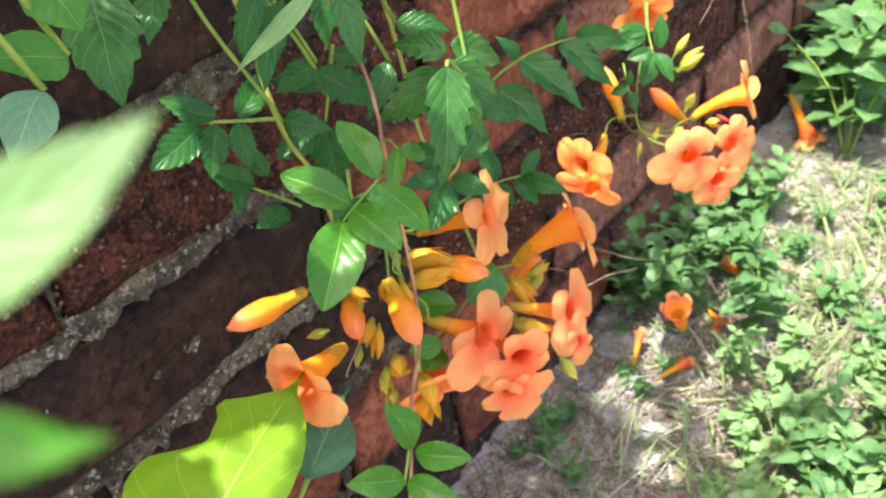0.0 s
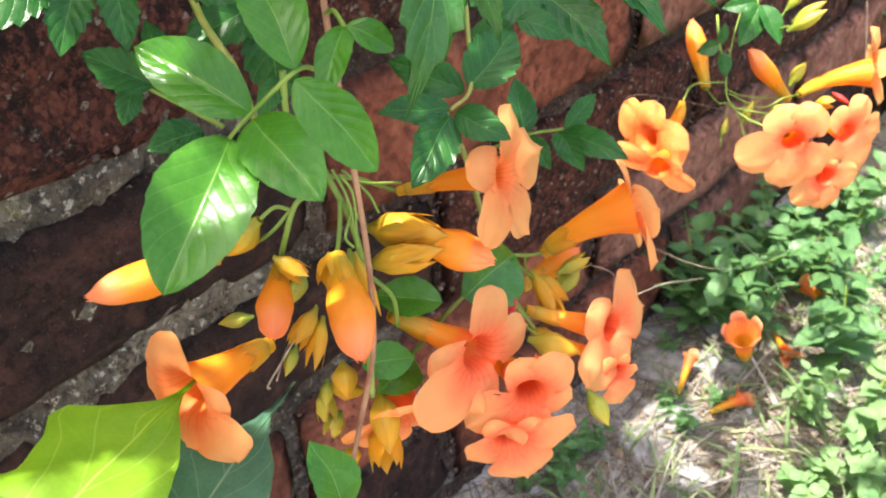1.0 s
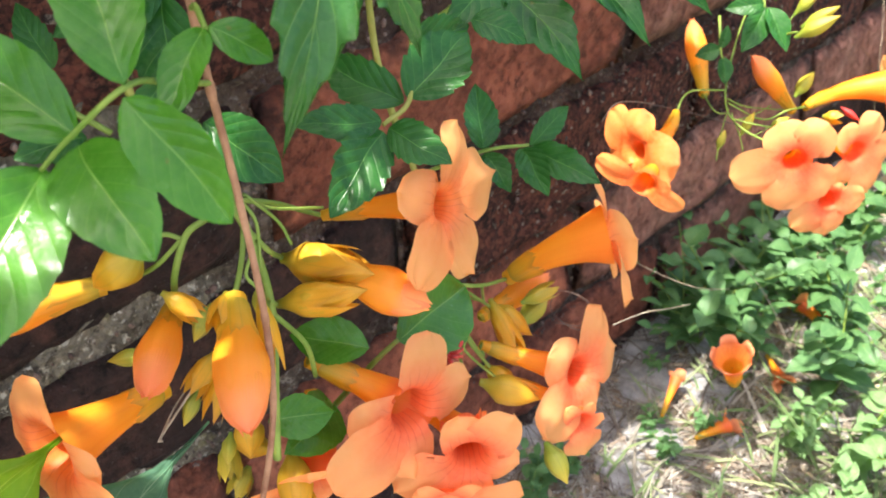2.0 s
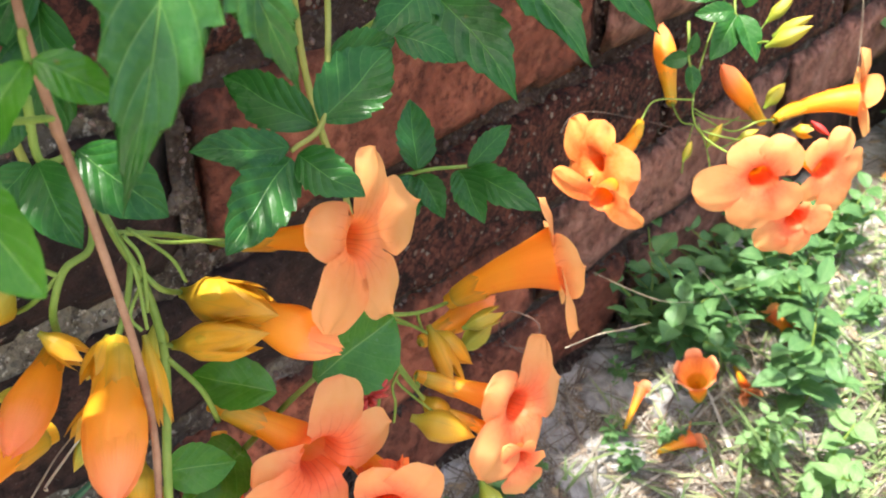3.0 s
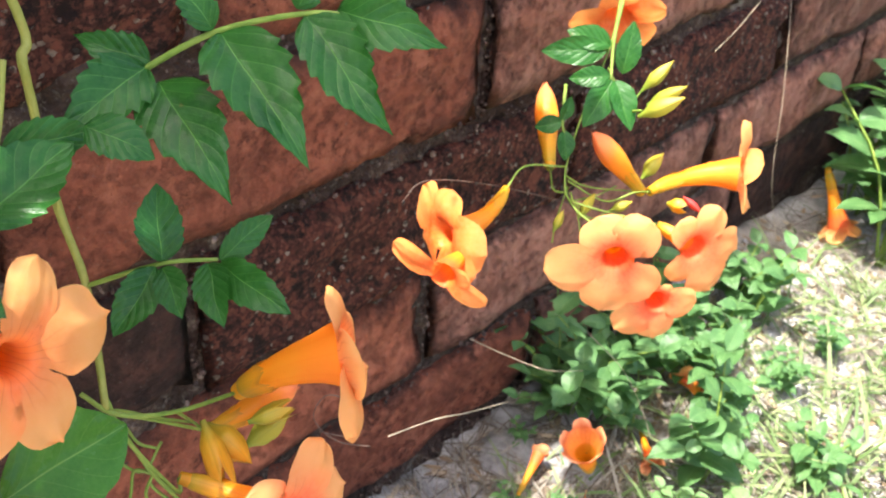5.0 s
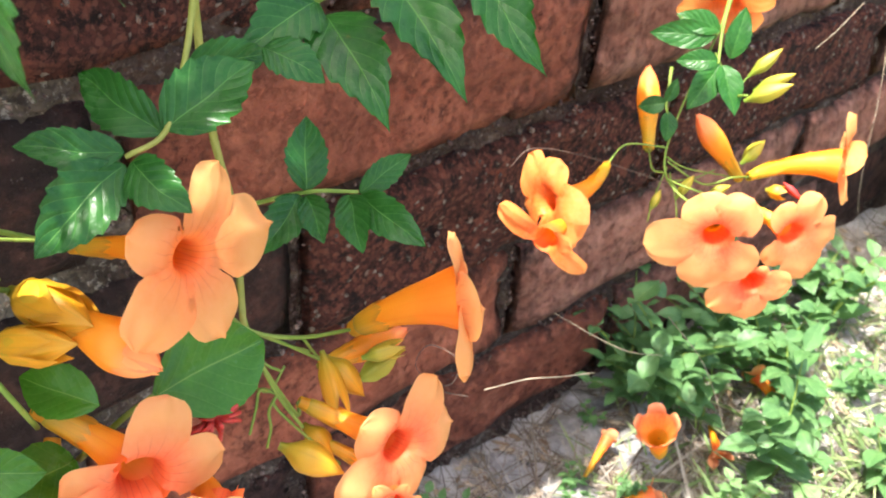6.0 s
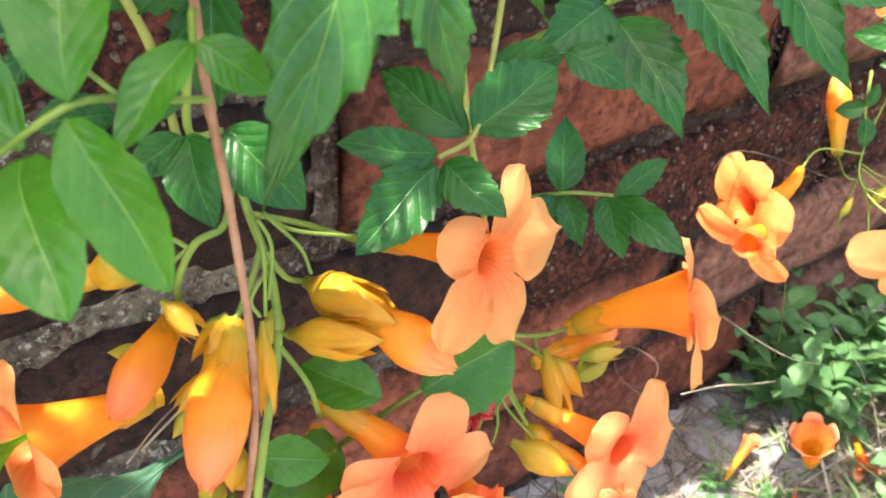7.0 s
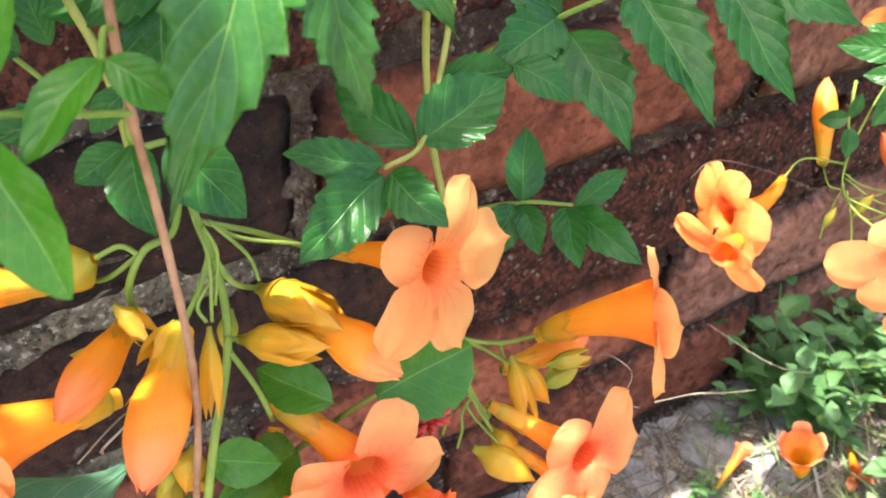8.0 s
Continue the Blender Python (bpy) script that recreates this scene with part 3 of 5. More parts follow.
def build_wall():
    wall = thing("wall_west", (0, 0, 0), "old red brick garden wall with crumbling lime mortar", "wall", kind="structure")
    rows = []
    ys = np.concatenate((np.arange(-1.6, -0.15, 0.05), np.arange(-0.15, 0.75, 0.0045), np.arange(0.75, 5.2, 0.02)))
    zs = np.arange(-0.08, WALL_TOP + 0.001, 0.0045)
    front = []
    for z in zs:
        front.append([(Vector((-0.0055 + 0.0012 * smooth(0.42, 0.3, y) + 0.003 * noise.noise(Vector((y * 30, z * 60, 1))) + 0.0045 * noise.noise(Vector((y * 90, z * 120, 3))) + 0.0035 * noise.noise(Vector((y * 210, z * 230, 7))), y, z)), 0, 0) for y in ys])
    top = [[(Vector((x, y, WALL_TOP + 0.003 * noise.noise(Vector((x * 30, y * 30, 2))))), 0, 0) for y in ys] for x in (-0.06, -0.12, -0.18, -0.23)]
    back = [[(Vector((-0.23, y, z)), 0, 0) for y in ys] for z in (0.5, -0.08)]
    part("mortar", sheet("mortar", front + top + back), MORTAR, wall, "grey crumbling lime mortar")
    for y in (ys[0] + 0.004, ys[-1] - 0.004):
        end = [[(Vector((x, y, z)), 0, 0) for x in np.linspace(-0.23, -0.004, 12)] for z in np.linspace(-0.08, WALL_TOP, 24)]
        part("wall_end", sheet("wall_end", end), DARK_BRICK, wall)
    return wall


WALL = build_wall()

# ---- the main flower cluster ----
HEART = (0.1080, 0.2387, 0.3605)
main = thing("flower_cluster", HEART, "hanging cluster of peach-orange trumpet flowers and yellow buds", "flower cluster", "flower clusters of the trumpet vine")
CROOK = (0.1071, 0.2277, 0.3565)
LOW = (0.1191, 0.2384, 0.3344)
stalk(main, [(0.1002, 0.2384, 0.3728), HEART, (0.1130, 0.2403, 0.3488), LOW, (0.1273, 0.2305, 0.3177), (0.1308, 0.2263, 0.3037)], 0.00102, 0.0012)
stalk(main, [(0.1048, 0.2370, 0.3655), (0.1073, 0.2336, 0.3588), CROOK, (0.1057, 0.2238, 0.3473), (0.097, 0.226, 0.332)], 0.00085, 0.0010)
stalk(main, [HEART, (0.1089, 0.2491, 0.3550), (0.1062, 0.2583, 0.3472), (0.106, 0.265, 0.342)], 0.00076)
stalk(main, [(0.1119, 0.2401, 0.3532), (0.1150, 0.2426, 0.3478), (0.107, 0.251, 0.337)], 0.00076)
stalk(main, [(0.1106, 0.2398, 0.3545), (0.1148, 0.2354, 0.3493), (0.120, 0.229, 0.345)], 0.00076)
stalk(main, [CROOK, (0.1007, 0.2205, 0.3472), (0.081, 0.217, 0.334)], 0.00068)
stalk(main, [(0.1065, 0.2267, 0.3553), (0.1035, 0.2240, 0.3564), (0.103, 0.219, 0.355)], 0.00068)
stalk(main, [LOW, (0.1263, 0.2413, 0.3278), (0.122, 0.246, 0.311)], 0.00076)
stalk(main, [(0.1196, 0.2381, 0.3381), (0.116, 0.242, 0.333)], 0.00068)
flower(main, (0.106, 0.265, 0.342), (0.1345, 0.2798, 0.3513), 0.040, seed=3, mouth=0.128, face=(0.932, 0.232, 0.280), label="open peach trumpet flower with red throat",
       tips=(((0.1281, 0.2912, 0.3669), 0.62), ((0.1308, 0.3006, 0.3500), 0.95), ((0.1406, 0.2821, 0.3326), 0.8), ((0.1431, 0.2631, 0.3402), 0.85), ((0.1308, 0.2686, 0.3586), 1.2)))
bud(main, Vector((0.107, 0.251, 0.337)).lerp(Vector((0.132, 0.259, 0.341)), 0.5), Vector((0.132, 0.259, 0.341)).lerp(Vector((0.139, 0.266, 0.333)), 1.25), 0.0058, label="peach flower just opening", calyx=False, lips=0.5, lobe=PETAL)
calyx_bud(main, (0.107, 0.251, 0.337), (0.132, 0.259, 0.341), 0.0054)
empty_calyx(main, (0.107, 0.251, 0.337), Vector((0.107, 0.251, 0.337)).lerp(Vector((0.132, 0.259, 0.341)), 0.55), 0.0046, CALYX, "ribbed yellow calyx")
calyx_bud(main, (0.116, 0.242, 0.333), (0.134, 0.255, 0.340), 0.0041)
empty_calyx(main, (0.116, 0.242, 0.333), Vector((0.116, 0.242, 0.333)).lerp(Vector((0.134, 0.255, 0.340)), 0.55), 0.0035, CALYX, "ribbed yellow calyx")
bud(main, (0.120, 0.229, 0.345), (0.148, 0.211, 0.338), 0.0060, label="swollen orange bud about to open")
bud(main, (0.097, 0.226, 0.332), (0.124, 0.203, 0.337), 0.0050)
bud(main, (0.081, 0.217, 0.334), (0.073, 0.181, 0.337), 0.0056)
calyx_bud(main, (0.103, 0.219, 0.355), (0.093, 0.210, 0.344), 0.0048)
flower(main, (0.118, 0.247, 0.313), (0.1420, 0.2598, 0.3024), 0.042, petals=RED_PETAL, body=RED_TUBE, seed=8, mouth=0.17, label="wide open peach trumpet flower", face=(0.968, -0.139, 0.210),
       tips=(((0.1394, 0.2694, 0.3208), 0.85), ((0.1445, 0.2785, 0.3031), 0.95), ((0.1469, 0.2547, 0.2857), 0.85), ((0.1425, 0.2342, 0.2927), 0.85), ((0.1374, 0.2430, 0.3028), 1.2)))
flower(main, (0.1158, 0.2741, 0.2741), (0.1548, 0.2672, 0.2886), 0.042, petals=RED_PETAL, body=RED_TUBE, seed=11, mouth=0.145, face=(0.751, -0.647, 0.131),
       tips=(((0.1517, 0.2662, 0.3015), 1.3), ((0.1608, 0.2766, 0.3009), 1.1), ((0.1623, 0.2781, 0.2840), 1.15), ((0.1554, 0.2626, 0.2705), 0.95), ((0.1427, 0.2512, 0.2791), 0.95)))
flower(main, (0.1232, 0.2735, 0.2541), (0.1533, 0.2598, 0.2741), 0.040, petals=RED_PETAL, body=RED_TUBE, seed=14, mouth=0.15, face=(0.784, -0.616, -0.077),
       tips=(((0.1492, 0.2535, 0.2825), 1.2), ((0.1593, 0.2665, 0.2814), 1.2), ((0.1648, 0.2777, 0.2732), 0.95), ((0.1556, 0.2654, 0.2529), 1.1), ((0.1445, 0.2493, 0.2678), 1.15)))
flower(main, (0.1126, 0.2504, 0.2961), (0.1277, 0.2395, 0.2838), 0.036, 10, 70, petals=ORANGE_PETAL, body=RED_TUBE, seed=15)
flower(main, (0.096, 0.219, 0.308), (0.0993, 0.1879, 0.3125), 0.045, seed=17, mouth=0.19, label="trumpet flower turned sideways", face=(0.15, -0.982, 0.112),
       tips=(((0.0895, 0.1882, 0.3284), 1.45), ((0.0779, 0.1874, 0.3064), 1.1), ((0.0972, 0.1854, 0.2932), 1.6), ((0.1168, 0.1888, 0.2975), 1.35), ((0.1143, 0.1913, 0.3137), 1.3)))
calyx_bud(main, (0.1249, 0.2342, 0.2966), (0.1375, 0.2249, 0.2857), 0.0042)
calyx_bud(main, (0.1156, 0.2292, 0.3057), (0.1226, 0.2240, 0.2992), 0.0036, label="wilted yellow flower end")
calyx_bud(main, (0.0986, 0.2262, 0.3045), (0.1008, 0.2188, 0.2979), 0.0020, GREEN_CALYX)
calyx_bud(main, (0.0852, 0.2220, 0.3109), (0.0799, 0.2126, 0.3111), 0.0022, GREEN_CALYX)
calyx_bud(main, (0.1132, 0.2250, 0.3006), (0.1168, 0.2205, 0.2949), 0.0018, GREEN_CALYX)
calyx_bud(main, (0.1062, 0.2444, 0.3330), (0.1103, 0.2404, 0.3252), 0.0022, GREEN_CALYX)
calyx_bud(main, (0.1019, 0.2332, 0.3170), (0.1044, 0.2214, 0.3111), 0.0018)
calyx_bud(main, (0.0925, 0.2377, 0.3222), (0.0939, 0.2298, 0.3149), 0.0026, GREEN_CALYX)
stalk(main, [(0.0985, 0.2344, 0.3134), (0.0992, 0.2212, 0.3038), (0.1013, 0.2124, 0.2997), (0.1033, 0.2116, 0.3003)], 0.00034, 0.0004, DRY_STEM, "style", "thin pale style left by a fallen flower")
empty_calyx(main, (0.1175, 0.2287, 0.3453), (0.1231, 0.2231, 0.3451), 0.0021, CALYX)
empty_calyx(main, (0.1208, 0.2345, 0.3441), (0.1285, 0.2310, 0.3357), 0.0018, CALYX)
empty_calyx(main, (0.1036, 0.2205, 0.3424), (0.1083, 0.2237, 0.3384), 0.0022, CALYX)
empty_calyx(main, (0.1054, 0.2305, 0.3195), (0.1071, 0.2231, 0.3157), 0.0026, CALYX)
empty_calyx(main, (0.1077, 0.2308, 0.3174), (0.1118, 0.2237, 0.3116), 0.0022, CALYX)
empty_calyx(main, (0.1132, 0.2280, 0.2854), (0.1145, 0.2235, 0.2822), 0.0024)
empty_calyx(main, (0.1094, 0.2255, 0.2944), (0.1133, 0.2227, 0.2896), 0.0024)
empty_calyx(main, (0.1201, 0.2375, 0.2784), (0.1274, 0.2316, 0.2740), 0.0040, CALYX)
calyx_bud(main, (0.1201, 0.2232, 0.2777), (0.1246, 0.2221, 0.2739), 0.0028)
calyx_bud(main, (0.1161, 0.2303, 0.2985), (0.1184, 0.2259, 0.2940), 0.0052, label="wilted yellow flower end")
for a, b, c in (((0.1133, 0.2365, 0.3656), (0.1174, 0.2371, 0.3578), (0.1219, 0.2349, 0.3461)),
                ((0.1148, 0.2375, 0.3642), (0.1175, 0.2389, 0.3586), (0.1202, 0.2364, 0.3485)), ((0.1145, 0.2394, 0.3640), (0.1156, 0.2457, 0.3546), (0.1175, 0.2471, 0.3486)),
                ((0.1140, 0.2390, 0.3644), (0.1133, 0.2457, 0.3573), (0.1129, 0.2603, 0.3500)), ((0.1215, 0.2339, 0.3461), (0.1195, 0.2332, 0.3494), (0.1179, 0.2384, 0.3548))):
    stalk(main, [a, b, c], 0.00052, 0.00045)
for k in range(30):
    a = Vector((0.1260, 0.2835, 0.2950))
    b = a + Vector((random.uniform(-0.004, 0.006), random.uniform(-0.008, 0.008), random.uniform(-0.006, 0.006)))
    stalk(main, [a, (a + b) / 2 + Vector((0.003, 0, 0.002)), b], 0.00102, 0.0006, PISTIL, "stamen", "shrivelled dark red stamen")

# ---- the cluster beside it ----
second = thing("flower_cluster", (0.110, 0.306, 0.299), "small cluster of orange trumpet flowers on thin green stalks", "flower cluster", "flower clusters of the trumpet vine")
stalk(second, [(0.1030, 0.3005, 0.3048), (0.110, 0.306, 0.299), (0.1083, 0.3221, 0.2875), (0.097, 0.348, 0.269)], 0.00076)
stalk(second, [(0.110, 0.306, 0.299), (0.1081, 0.3154, 0.2889), (0.1043, 0.3331, 0.2683)], 0.00059)
stalk(second, [(0.1056, 0.3055, 0.3014), (0.1088, 0.3072, 0.2879), (0.1147, 0.3153, 0.2660), (0.112, 0.318, 0.267)], 0.00076)
stalk(second, [(0.1075, 0.3073, 0.2890), (0.1127, 0.3106, 0.2751), (0.1184, 0.3153, 0.2633)], 0.00068)
flower(second, (0.097, 0.348, 0.269), (0.1220, 0.3708, 0.2889), 0.041, seed=21, mouth=0.235, face=(0.673, 0.689, 0.239), label="orange trumpet flower seen from its side",
       tips=(((0.1147, 0.3721, 0.3084), 1.2), ((0.1356, 0.3668, 0.2958), 1.6), ((0.1427, 0.3562, 0.2810), 1.15), ((0.1230, 0.3767, 0.2705), 1.0), ((0.1092, 0.3826, 0.2887), 1.0)))
flower(second, (0.112, 0.318, 0.267), (0.1406, 0.3342, 0.2624), 0.042, petals=RED_PETAL, body=RED_TUBE, seed=24, mouth=0.155, face=(0.938, 0.037, 0.346),
       tips=(((0.1370, 0.3237, 0.2734), 1.5), ((0.1347, 0.3515, 0.2767), 0.75), ((0.1404, 0.3544, 0.2609), 1.05), ((0.1467, 0.3352, 0.2459), 1.05), ((0.1467, 0.3113, 0.2542), 0.95)))
flower(second, (0.1200, 0.3200, 0.2560), (0.1481, 0.3261, 0.2506), 0.030, petals=RED_PETAL, body=RED_TUBE, seed=26, mouth=0.15, face=(0.920, -0.392, 0.015),
       tips=(((0.1517, 0.3346, 0.2486), 1.0), ((0.1493, 0.3283, 0.2347), 1.0), ((0.1450, 0.3188, 0.2461), 1.0), ((0.1459, 0.3213, 0.2587), 1.0), ((0.1496, 0.3300, 0.2581), 1.0)))
bud(second, (0.095, 0.337, 0.257), (0.100, 0.368, 0.261), 0.0050)
calyx_bud(second, (0.1006, 0.3343, 0.2677), (0.1171, 0.3384, 0.2610), 0.0042)
calyx_bud(second, (0.1071, 0.3424, 0.2570), (0.1068, 0.3596, 0.2594), 0.0036, GREEN_CALYX)
JOINTS = ((0.110, 0.306, 0.299), (0.1083, 0.3221, 0.2875), (0.1081, 0.3154, 0.2889), (0.1088, 0.3072, 0.2879), (0.1147, 0.3153, 0.2660), (0.1127, 0.3106, 0.2751))
for a, b, c in (((0.0990, 0.3086, 0.2898), (0.1008, 0.3204, 0.2801), (0.1016, 0.3290, 0.2730)), ((0.1066, 0.3043, 0.2810), (0.1089, 0.3097, 0.2734), (0.1047, 0.3180, 0.2756)),
                ((0.1129, 0.3098, 0.2704), (0.1196, 0.3163, 0.2594), (0.1273, 0.3224, 0.2509)), ((0.1093, 0.3072, 0.2760), (0.1114, 0.3043, 0.2716), (0.1138, 0.3006, 0.2656)),
                ((0.1125, 0.3078, 0.2697), (0.1146, 0.3070, 0.2651), (0.1165, 0.3044, 0.2600)), ((0.1059, 0.3040, 0.2842), (0.1077, 0.3014, 0.2787), (0.1087, 0.2994, 0.2743)),
                ((0.1022, 0.3095, 0.2874), (0.1055, 0.3111, 0.2811), (0.1074, 0.3151, 0.2774)), ((0.1025, 0.3298, 0.2727), (0.1037, 0.3308, 0.2710), (0.1044, 0.3316, 0.2694))):
    stalk(second, [min(JOINTS, key=lambda q: (Vector(q) - Vector(a)).length), a, b, c], 0.0006, 0.0005)
empty_calyx(second, (0.1034, 0.3318, 0.2732), (0.1150, 0.3287, 0.2652), 0.0030, CALYX)
empty_calyx(second, (0.1061, 0.3450, 0.2650), (0.1101, 0.3531, 0.2673), 0.0024)
calyx_bud(second, (0.1134, 0.3186, 0.2583), (0.1260, 0.3211, 0.2536), 0.0036)
calyx_bud(second, (0.1249, 0.3035, 0.2695), (0.1396, 0.3155, 0.2632), 0.0045)
calyx_bud(second, (0.1447, 0.3128, 0.2504), (0.1564, 0.3100, 0.2420), 0.0034, GREEN_CALYX)

# ---- the far cluster ----
third = thing("flower_cluster", (0.0734, 0.5355, 0.2600), "far cluster of orange trumpet flowers against the wall", "flower cluster", "flower clusters of the trumpet vine")
stalk(third, [(0.0504, 0.5905, 0.3253), (0.0597, 0.5746, 0.3058), (0.0635, 0.5560, 0.2798), (0.0734, 0.5355, 0.2600), (0.0881, 0.5262, 0.2535), (0.1132, 0.5252, 0.2510)], 0.0006, 0.0006)
stalk(third, [(0.0754, 0.5354, 0.2580), (0.0896, 0.5456, 0.2502), (0.0959, 0.5577, 0.2527), (0.105, 0.555, 0.259)], 0.00058)
stalk(third, [(0.0719, 0.5368, 0.2632), (0.0609, 0.5224, 0.2638), (0.064, 0.507, 0.260)], 0.00055)
stalk(third, [(0.0775, 0.5337, 0.2538), (0.0721, 0.5303, 0.2541), (0.055, 0.549, 0.250)], 0.0005)
stalk(third, [(0.0846, 0.5261, 0.2562), (0.0957, 0.5319, 0.2548), (0.1185, 0.5438, 0.2539)], 0.00055)
for a, b, c in (((0.0734, 0.5355, 0.2600), (0.0833, 0.5398, 0.2571), (0.094, 0.568, 0.248)), ((0.0785, 0.5345, 0.2540), (0.0867, 0.5322, 0.2441), (0.0948, 0.5275, 0.2321)),
                ((0.0810, 0.5339, 0.2510), (0.0856, 0.5443, 0.2518), (0.0886, 0.5545, 0.2541)), ((0.0795, 0.5336, 0.2519), (0.0901, 0.5356, 0.2458), (0.0955, 0.5418, 0.2498)),
                ((0.0764, 0.5346, 0.2559), (0.0790, 0.5261, 0.2428), (0.0820, 0.5212, 0.2344)), ((0.0651, 0.5679, 0.2989), (0.0822, 0.5611, 0.2912), (0.0852, 0.5657, 0.2964))):
    stalk(third, [a, b, c], 0.00042, 0.00038)
calyx_bud(third, (0.0862, 0.5327, 0.2451), (0.0872, 0.5411, 0.2555), 0.0022, GREEN_CALYX)
calyx_bud(third, (0.0955, 0.5418, 0.2498), (0.1016, 0.5489, 0.2548), 0.0022, GREEN_CALYX)
calyx_bud(third, (0.0802, 0.5235, 0.2385), (0.0793, 0.5300, 0.2473), 0.0020, GREEN_CALYX)
empty_calyx(third, (0.1137, 0.5565, 0.2567), (0.1190, 0.5593, 0.2570), 0.0026, CALYX)
flower(third, (0.1132, 0.5252, 0.2510), (0.1296, 0.4969, 0.2645), 0.046, petals=RED_PETAL, body=RED_TUBE, seed=31, mouth=0.145, face=(0.680, -0.724, 0.119), label="wide peach trumpet flower with red mouth",
       tips=(((0.1214, 0.4920, 0.2811), 1.3), ((0.1361, 0.5059, 0.2814), 1.2), ((0.1421, 0.5061, 0.2481), 1.05), ((0.1298, 0.4919, 0.2413), 1.0), ((0.1107, 0.4780, 0.2569), 0.9)))
flower(third, (0.1185, 0.5438, 0.2539), (0.1375, 0.5445, 0.2513), 0.044, petals=RED_PETAL, body=RED_TUBE, seed=33, mouth=0.145, face=(0.905, -0.402, 0.141),
       tips=(((0.1322, 0.5376, 0.2650), 1.1), ((0.1391, 0.5544, 0.2688), 0.95), ((0.1460, 0.5666, 0.2454), 1.05), ((0.1453, 0.5542, 0.2286), 0.95), ((0.1354, 0.5350, 0.2377), 1.05)))
flower(third, (0.1212, 0.5411, 0.2309), (0.1426, 0.5126, 0.2427), 0.042, petals=RED_PETAL, body=RED_TUBE, seed=35, mouth=0.145, face=(0.806, -0.584, 0.097),
       tips=(((0.1353, 0.5035, 0.2490), 1.2), ((0.1444, 0.5164, 0.2511), 1.2), ((0.1524, 0.5260, 0.2424), 1.1), ((0.1447, 0.5124, 0.2247), 1.05), ((0.1340, 0.4988, 0.2311), 1.05)))
flower(third, (0.105, 0.555, 0.259), (0.1275, 0.5907, 0.2645), 0.036, seed=37, mouth=0.20, face=(0.844, 0.425, 0.131), label="slim orange trumpet flower",
       tips=(((0.1251, 0.5954, 0.2876), 1.5), ((0.1375, 0.5895, 0.2741), 1.3), ((0.1401, 0.5784, 0.2578), 1.0), ((0.1337, 0.5989, 0.2468), 0.9), ((0.1182, 0.6078, 0.2693), 0.9)))
flower(third, (0.064, 0.507, 0.260), (0.0736, 0.4589, 0.2629), 0.040, petals=ORANGE_PETAL, body=RED_TUBE, seed=39, mouth=0.165, face=(-0.141, -0.975, 0.169), label="deep orange trumpet flower",
       tips=(((0.0529, 0.4658, 0.2735), 0.9), ((0.0718, 0.4625, 0.2818), 1.2), ((0.0950, 0.4592, 0.2648), 1.4), ((0.0900, 0.4541, 0.2489), 1.2), ((0.0577, 0.4643, 0.2510), 1.2)))
flower(third, (0.0843, 0.4680, 0.2585), (0.0890, 0.4443, 0.2598), 0.030, petals=ORANGE_PETAL, body=RED_TUBE, seed=41, face=(0.371, -0.926, -0.065), label="wilting orange trumpet flower with curled petals",
       tips=(((0.0695, 0.4360, 0.2679), 0.6), ((0.1051, 0.4514, 0.2506), 0.6), ((0.1000, 0.4464, 0.2622), 1.2)))
bud(third, (0.055, 0.549, 0.250), (0.030, 0.570, 0.277), 0.0058, label="upright orange bud")
bud(third, (0.094, 0.568, 0.248), (0.080, 0.542, 0.282), 0.0055)
calyx_bud(third, (0.0928, 0.5543, 0.2911), (0.1080, 0.5630, 0.3036), 0.0034, GREEN_CALYX)
calyx_bud(third, (0.0852, 0.5657, 0.2964), (0.0915, 0.5763, 0.3100), 0.0028, GREEN_CALYX)
calyx_bud(third, (0.0917, 0.5615, 0.2936), (0.1047, 0.5686, 0.3056), 0.0028, GREEN_CALYX)
calyx_bud(third, (0.0962, 0.5619, 0.2586), (0.0994, 0.5711, 0.2702), 0.0032, GREEN_CALYX)
stalk(third, [(0.0670, 0.5680, 0.2968), (0.0789, 0.5629, 0.2865), (0.0929, 0.5556, 0.2934)], 0.00068)
calyx_bud(third, (0.1219, 0.5537, 0.2658), (0.1317, 0.5552, 0.2614), 0.0016, PISTIL)

fourth = thing("flower_cluster", (0.0249, 0.6286, 0.3200), "orange trumpet flower hanging above the far cluster", "flower cluster", "flower clusters of the trumpet vine")
stalk(fourth, [(0.0058, 0.6355, 0.3386), (0.0249, 0.6286, 0.3200)], 0.00076)
flower(fourth, (0.0249, 0.6286, 0.3200), (0.0429, 0.6014, 0.3068), 0.042, 20, 70, petals=ORANGE_PETAL, body=RED_TUBE, seed=44, face=(0.5, -0.4, -0.4))

# ---- stems ----
brown = thing("hanging_vine", (0.1365, 0.2225, 0.4277), "thin brown woody vine stem hanging down", "stem", "hanging stems of the trumpet vine")
part("stem", rod("stem", [(0.1019, 0.2373, 0.4698), (0.1294, 0.2255, 0.4438), (0.1364, 0.2222, 0.4277), (0.1371, 0.2216, 0.4178), (0.1377, 0.2221, 0.4038), (0.1371, 0.2241, 0.3822), (0.1367, 0.2257, 0.3514), (0.1364, 0.2239, 0.3243), (0.1284, 0.2202, 0.2869), (0.1472, 0.1952, 0.2800), (0.1514, 0.1822, 0.2542)], 0.00068, 0.0008, 9, 6, 0.15), BROWN_STEM, brown)
yellow = thing("hanging_vine", (0.0706, 0.2294, 0.4439), "thin yellow-green vine stem", "stem", "hanging stems of the trumpet vine")
